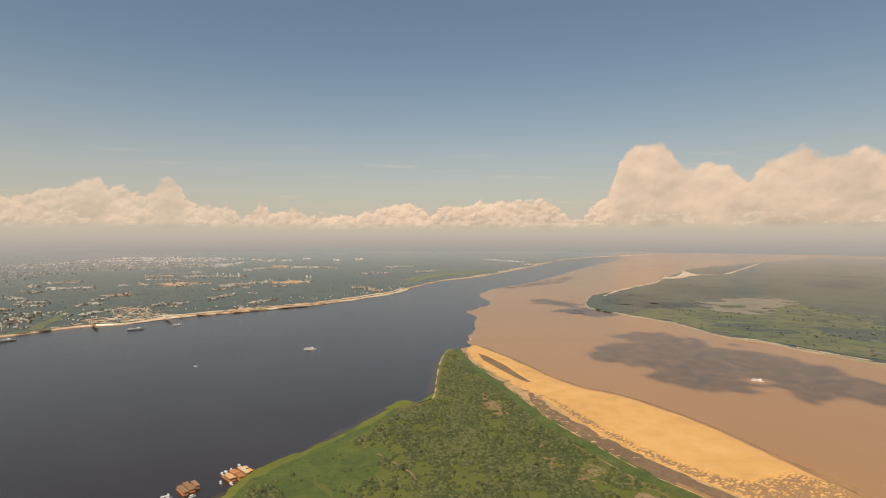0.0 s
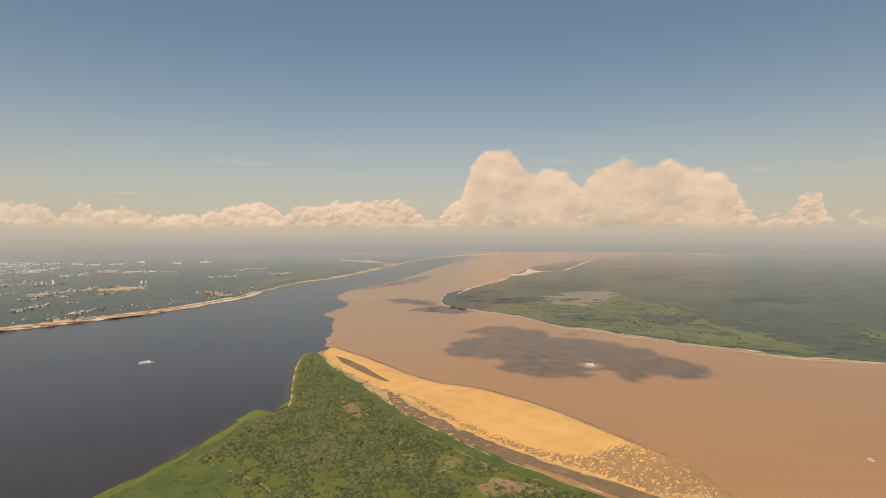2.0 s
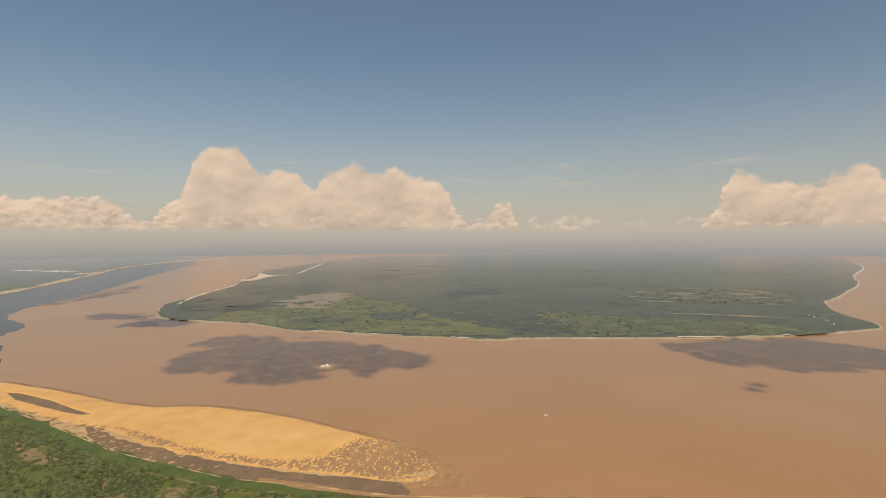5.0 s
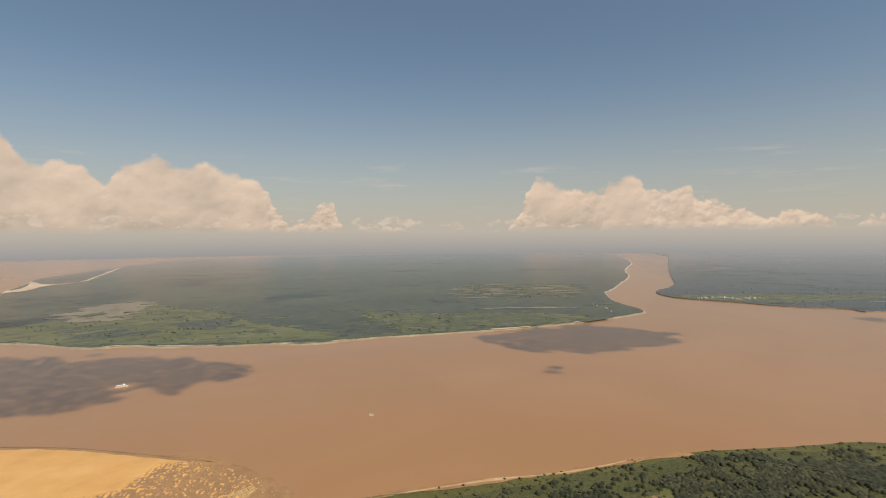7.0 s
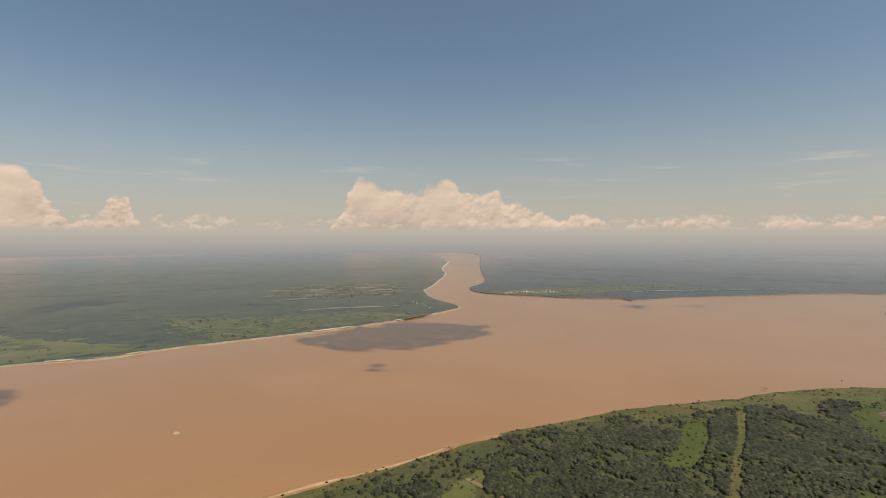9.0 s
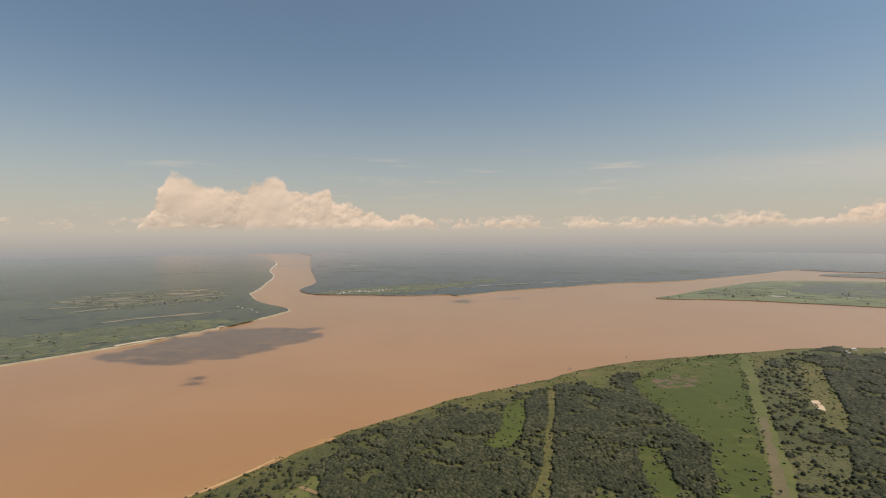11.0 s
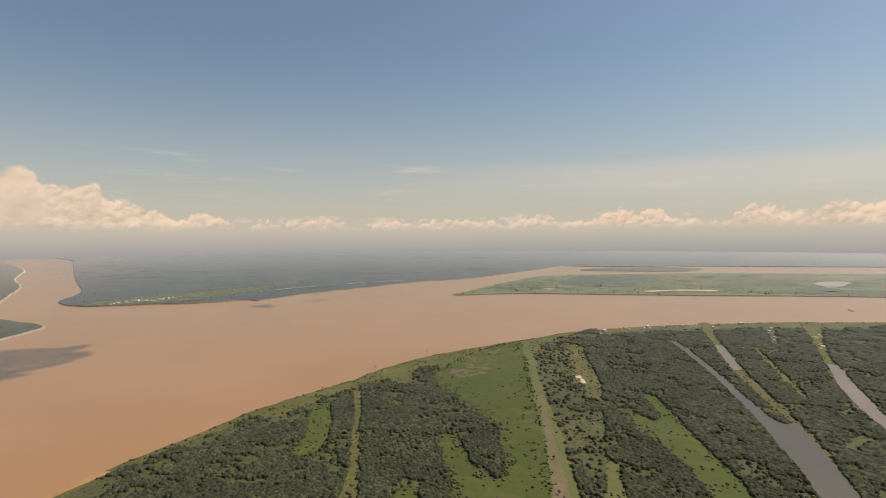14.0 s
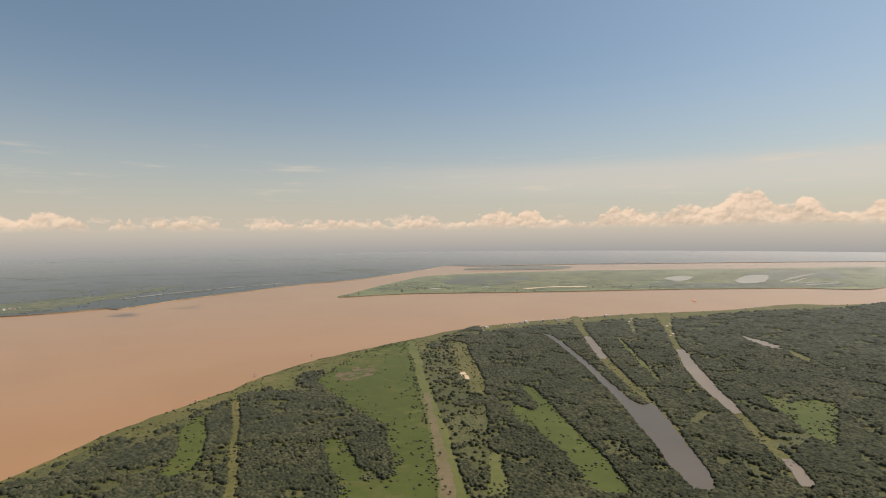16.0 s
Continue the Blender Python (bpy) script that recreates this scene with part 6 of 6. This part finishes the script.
def box_field(name, x, y, z, w, d, h, turn, material):
    """One mesh of many gabled roofs and walls, too far to tell apart."""
    k = len(x)
    base = np.array([(-1, -1, 0), (1, -1, 0), (1, 1, 0), (-1, 1, 0), (-1, -1, 1), (1, -1, 1), (1, 1, 1), (-1, 1, 1), (-1, 0, 1.35), (1, 0, 1.35)], float)
    quads = [(0, 1, 5, 4), (2, 3, 7, 6), (4, 5, 9, 8), (6, 7, 8, 9), (1, 2, 6, 5), (3, 0, 4, 7)]
    tris = [(4, 8, 7), (5, 6, 9)]
    c, s_ = np.cos(turn)[:, None], np.sin(turn)[:, None]
    px, py, pz = base[None, :, 0] * w[:, None] / 2, base[None, :, 1] * d[:, None] / 2, base[None, :, 2] * h[:, None]
    v = np.stack([px * c - py * s_ + x[:, None], px * s_ + py * c + y[:, None], pz + z], -1).reshape(-1, 3)
    faces = []
    for i in range(k):
        faces += [tuple(q + i * 10 for q in f) for f in quads + tris]
    mesh = bpy.data.meshes.new(name)
    mesh.from_pydata(v.tolist(), [], faces)
    mesh.materials.append(material)
    return new(name, mesh)


# thin is set only so that the haze coat spreads evenly over the roofs
ROOFS = surface("mixed_roofs", [(0, (0.14, 0.1, 0.07)), (0.35, (0.24, 0.19, 0.15)), (0.7, (0.33, 0.28, 0.24)), (1, (0.62, 0.57, 0.5))], 0.05, 0.01, island=1.6, haze_range=3600, thin=0.02)
k = len(bx)
far_scale = np.clip(np.hypot(bx, by) / 1900, 1, 1.4)
tagged(box_field("suburb_houses", bx, by, 2.5, rg.uniform(2.6, 6, k) * far_scale, rg.uniform(2.2, 4.0, k) * far_scale, rg.uniform(1.3, 2.2, k), rg.uniform(0, 3.14, k), ROOFS), "many small pale and red-roofed suburban houses", "houses", kind="stuff")

# village and poles on the near bank
for px, py, s_ in ((589, -246, 1.0), (535, -166, 0.7), (612, -655, 0.9), (590, -680, 0.8), (600, -745, 0.9), (585, -778, 0.8), (572, -800, 0.9), (560, -830, 0.8), (548, -860, 0.9), (535, -905, 0.9), (522, -940, 0.8), (608, -690, 0.7)):
    put(yard.choice(HOUSES), px, py, Z0, yard.uniform(0, 180), s_)
hamlet = smooth_line([(x_ - 9, y_) for x_, y_ in [(625, -629), (623, -687), (607, -739), (587, -788), (562, -833)]], 6)
for q in hamlet:
    for _ in range(2):
        if yard.random() < 0.6:
            put(yard.choice(HOUSES), q.x - yard.uniform(0, 22), q.y + yard.uniform(-4, 4), Z0, yard.uniform(0, 180), yard.uniform(0.3, 0.6))
for px, py in ((1210, 252), (1180, 228), (1165, 215), (1225, 262), (1150, 205)):
    put(HOUSES[1], px + yard.uniform(-14, 14), py + yard.uniform(-5, 5), 2.0, yard.uniform(0, 180), yard.uniform(0.35, 0.55))


def pole():
    root = new("navigation_mark")
    bm = bmesh.new()
    bmesh.ops.create_cone(bm, cap_ends=True, segments=8, radius1=0.18, radius2=0.12, depth=5.0, matrix=Matrix.Translation((0, 0, 2.5)))
    part("post", bm, BARK, root)
    part("board", block(bmesh.new(), 0, 0, 3.8, 1.6, 0.15, 1.6, bevel=0.03), DARK, root)
    return root


marker = tagged(pole(), "dark wooden river mark on the bank", "sign", group="river marks")
for px, py in ((624, -336), (385, 58), (650, -640), (560, -900)):
    put(marker, px, py, Z0, yard.uniform(0, 180), 0.6)


def jetty(a, b, wide):
    """Loading pier of planks on posts, from the bank out over the water."""
    a, b = Vector(a), Vector(b)
    root = new("jetty")
    ln = (b - a).length
    part("deck", block(bmesh.new(), ln / 2, 0, 2.4, ln, wide, 0.4, bevel=0.05), WOOD, root)
    for i in range(int(ln / 12) + 1):
        for sy_ in (-0.4, 0.4):
            part("post", block(bmesh.new(), i * 12, sy_ * wide, -0.6, 0.5, 0.5, 3.0), BARK, root)
    root.matrix_basis = pose(a.x, a.y, 0.6, 0, 0, math.degrees(math.atan2((b - a).y, (b - a).x)))
    return tagged(root, "brown plank loading jetty running from the clay bank", "jetty")


jetty((-620, 933), (-580, 888), 4)
jetty((-512, 978), (-495, 964), 5)

# ---- vessels ----
def hull_mesh(length, beam, depth, point=0.3):
    bm = bmesh.new()
    outline = [(-length / 2, -beam * 0.42), (length / 2 - length * point, -beam / 2), (length / 2, 0), (length / 2 - length * point, beam / 2), (-length / 2, beam * 0.42)]
    low = [bm.verts.new((x_ * 0.9, y_ * 0.7, 0)) for x_, y_ in outline]
    up = [bm.verts.new((x_, y_, depth + (0.35 * depth if i == 2 else 0))) for i, (x_, y_) in enumerate(outline)]
    k = len(low)
    for i in range(k):
        bm.faces.new((low[i], low[(i + 1) % k], up[(i + 1) % k], up[i]))
    bm.faces.new(list(reversed(low)))
    bm.faces.new(up)
    return bm


def ferry(length, decks, hull_mat=WHITE, roof_mat=WHITE):
    root = new("river_boat")
    beam = length * 0.24
    part("hull", hull_mesh(length, beam, length * 0.05), hull_mat, root)
    z = length * 0.05
    for i in range(decks):
        ln = length * (0.72 - 0.1 * i)
        cabin = part("cabin", block(bmesh.new(), -length * 0.06, 0, z, ln * 0.86, beam * 0.7, 1.3, bevel=0.05), WHITE, root)
        for sy_ in (-1, 1):
            for j in range(int(ln / 2.0)):
                part("window", block(bmesh.new(), -length * 0.06 - ln * 0.38 + j * 1.6, sy_ * beam * 0.352, z + 0.5, 0.9, 0.06, 0.5), DARK, cabin)
        part("deck_roof", block(bmesh.new(), -length * 0.06, 0, z + 1.3, ln, beam * 0.92, 0.12, bevel=0.03), roof_mat, root)
        z += 1.42
    part("wheelhouse", block(bmesh.new(), length * 0.16, 0, z, length * 0.12, beam * 0.5, 1.1, bevel=0.05), WHITE, root)
    bm = bmesh.new()
    bmesh.ops.create_cone(bm, cap_ends=True, segments=6, radius1=0.06, radius2=0.03, depth=2.0, matrix=Matrix.Translation((length * 0.1, 0, z + 1.0)))
    part("mast", bm, GREY, root)
    return root


def barge(length, beam, roofs):
    root = new("barge")
    part("hull", block(bmesh.new(), 0, 0, 0, length, beam, 0.9, bevel=0.12), RUST, root)
    part("deck", block(bmesh.new(), 0, 0, 0.9, length * 0.98, beam * 0.96, 0.06), RUST, root)
    for x_, y_, w, d, h, mat in roofs:
        shed = part("deckhouse", block(bmesh.new(), x_, y_, 0.96, w, d, h), WOOD, root)
        bm = bmesh.new()
        for j in range(5):
            block(bm, x_ - w * 0.44 + j * w * 0.22, y_, 0.96 + h + 0.02 * (j % 2), w * 0.23, d * 1.08, 0.1)
        part("roof_sheet", bm, mat, shed)
    return root


def skiff():
    root = new("small_boat")
    part("hull", hull_mesh(4.6, 1.3, 0.5), WHITE, root)
    part("canopy", block(bmesh.new(), -0.4, 0, 1.3, 2.2, 1.1, 0.1, bevel=0.03), WHITE, root)
    for x_ in (-1.4, 0.6):
        for y_ in (-0.45, 0.45):
            part("post", block(bmesh.new(), x_, y_, 0.5, 0.07, 0.07, 0.82), GREY, root)
    return root


def vessel(ob, x, y, turn, label, category="boat", group=""):
    ob.matrix_basis = pose(x, y, 0.02, 0, 0, turn)
    return tagged(ob, label, category, group)


# places on the water
FERRY_A = (342, 573)
FERRY_B = (-184, 732)
FERRY_C = (-299, 638)
FERRY_D = (388, 278)
SHIP_A = (-514, 885)
SHIP_B = (-467, 929)
SHIP_C = (-653, 787)
SHIP_D = (516, -1256)
BUOY = (42, 803)
RAFT_B = (-167.5, 317)

vessel(ferry(13, 1), *FERRY_A, -28, "white two-deck river ferry on brown water")
vessel(ferry(17, 1), *FERRY_B, 8, "long white river ferry on dark water")
vessel(skiff(), *FERRY_C, 15, "small white passenger boat on dark water")
vessel(ferry(26, 1, GREY, ZINC), *SHIP_A, 24, "grey cargo ship moored off the city bank", "ship")
vessel(ferry(15, 1, WHITE, ZINC), *SHIP_B, 30, "pale ship moored off the city bank", "ship")
vessel(ferry(30, 1, GREY, GREY), *SHIP_C, 40, "long grey ship moored near the city bank", "ship")
vessel(barge(30, 6, []), *SHIP_D, -60, "long dark barge on the brown river", "barge")
vessel(skiff(), *BUOY, 0, "small boat at the meeting of waters")


vessel(skiff(), *FERRY_D, -62, "small pale boat drifting on brown water")
vessel(barge(12, 4.2, [(-1.5, 0, 8, 3.8, 1.5, ORANGE)]), -140, 343, 138, "barge with a bright ochre sheet roof", "barge", "moored barges")
vessel(barge(16, 4.2, [(-4.5, 0, 6, 3.8, 1.4, RUST), (3.5, 0, 7, 3.8, 1.4, RUST)]), -136.2, 346.6, 138, "rust-red barge with brown deckhouses", "barge", "moored barges")
vessel(barge(14, 6.4, [(-0.5, 1.4, 12, 2.6, 1.6, PALE_ROOF), (-3.5, -1.6, 4, 2.4, 1.4, ORANGE), (2.5, -1.6, 4, 2.4, 1.4, PALE_ROOF)]), -132.8, 352.4, 138, "rust-red barge with a pale ochre roof", "barge", "moored barges")
for px, py, t_ in ((-147.2, 349.5, 130), (-145.6, 351.8, 138), (-143.4, 355.2, 128), (-140.5, 362.0, 138), (-143.0, 337.0, 120), (-135.5, 335.5, 138)):
    vessel(skiff(), px, py, t_, "small white boat moored beside the barges", "boat", "moored small boats")
for px, py, ln, wd, t_, txt in ((-161.5, 325.0, 12, 3.2, 135, "floating platform with reddish plank roof"), (-159.6, 329.2, 13, 3.6, 135, "floating platform with weathered brown roofs"), (-157.0, 332.6, 9, 2.8, 135, "short floating platform with plank roof")):
    vessel(barge(ln, wd, [(0, 0, ln * 0.94, wd * 0.9, 1.2, WOOD)]), px, py, t_, txt, "floating house", "floating houses")
vessel(skiff(), -152.5, 319.0, 45, "small white boat beside the floating houses")
vessel(ferry(7, 1), *RAFT_B, 30, "small white boat near the floating houses")
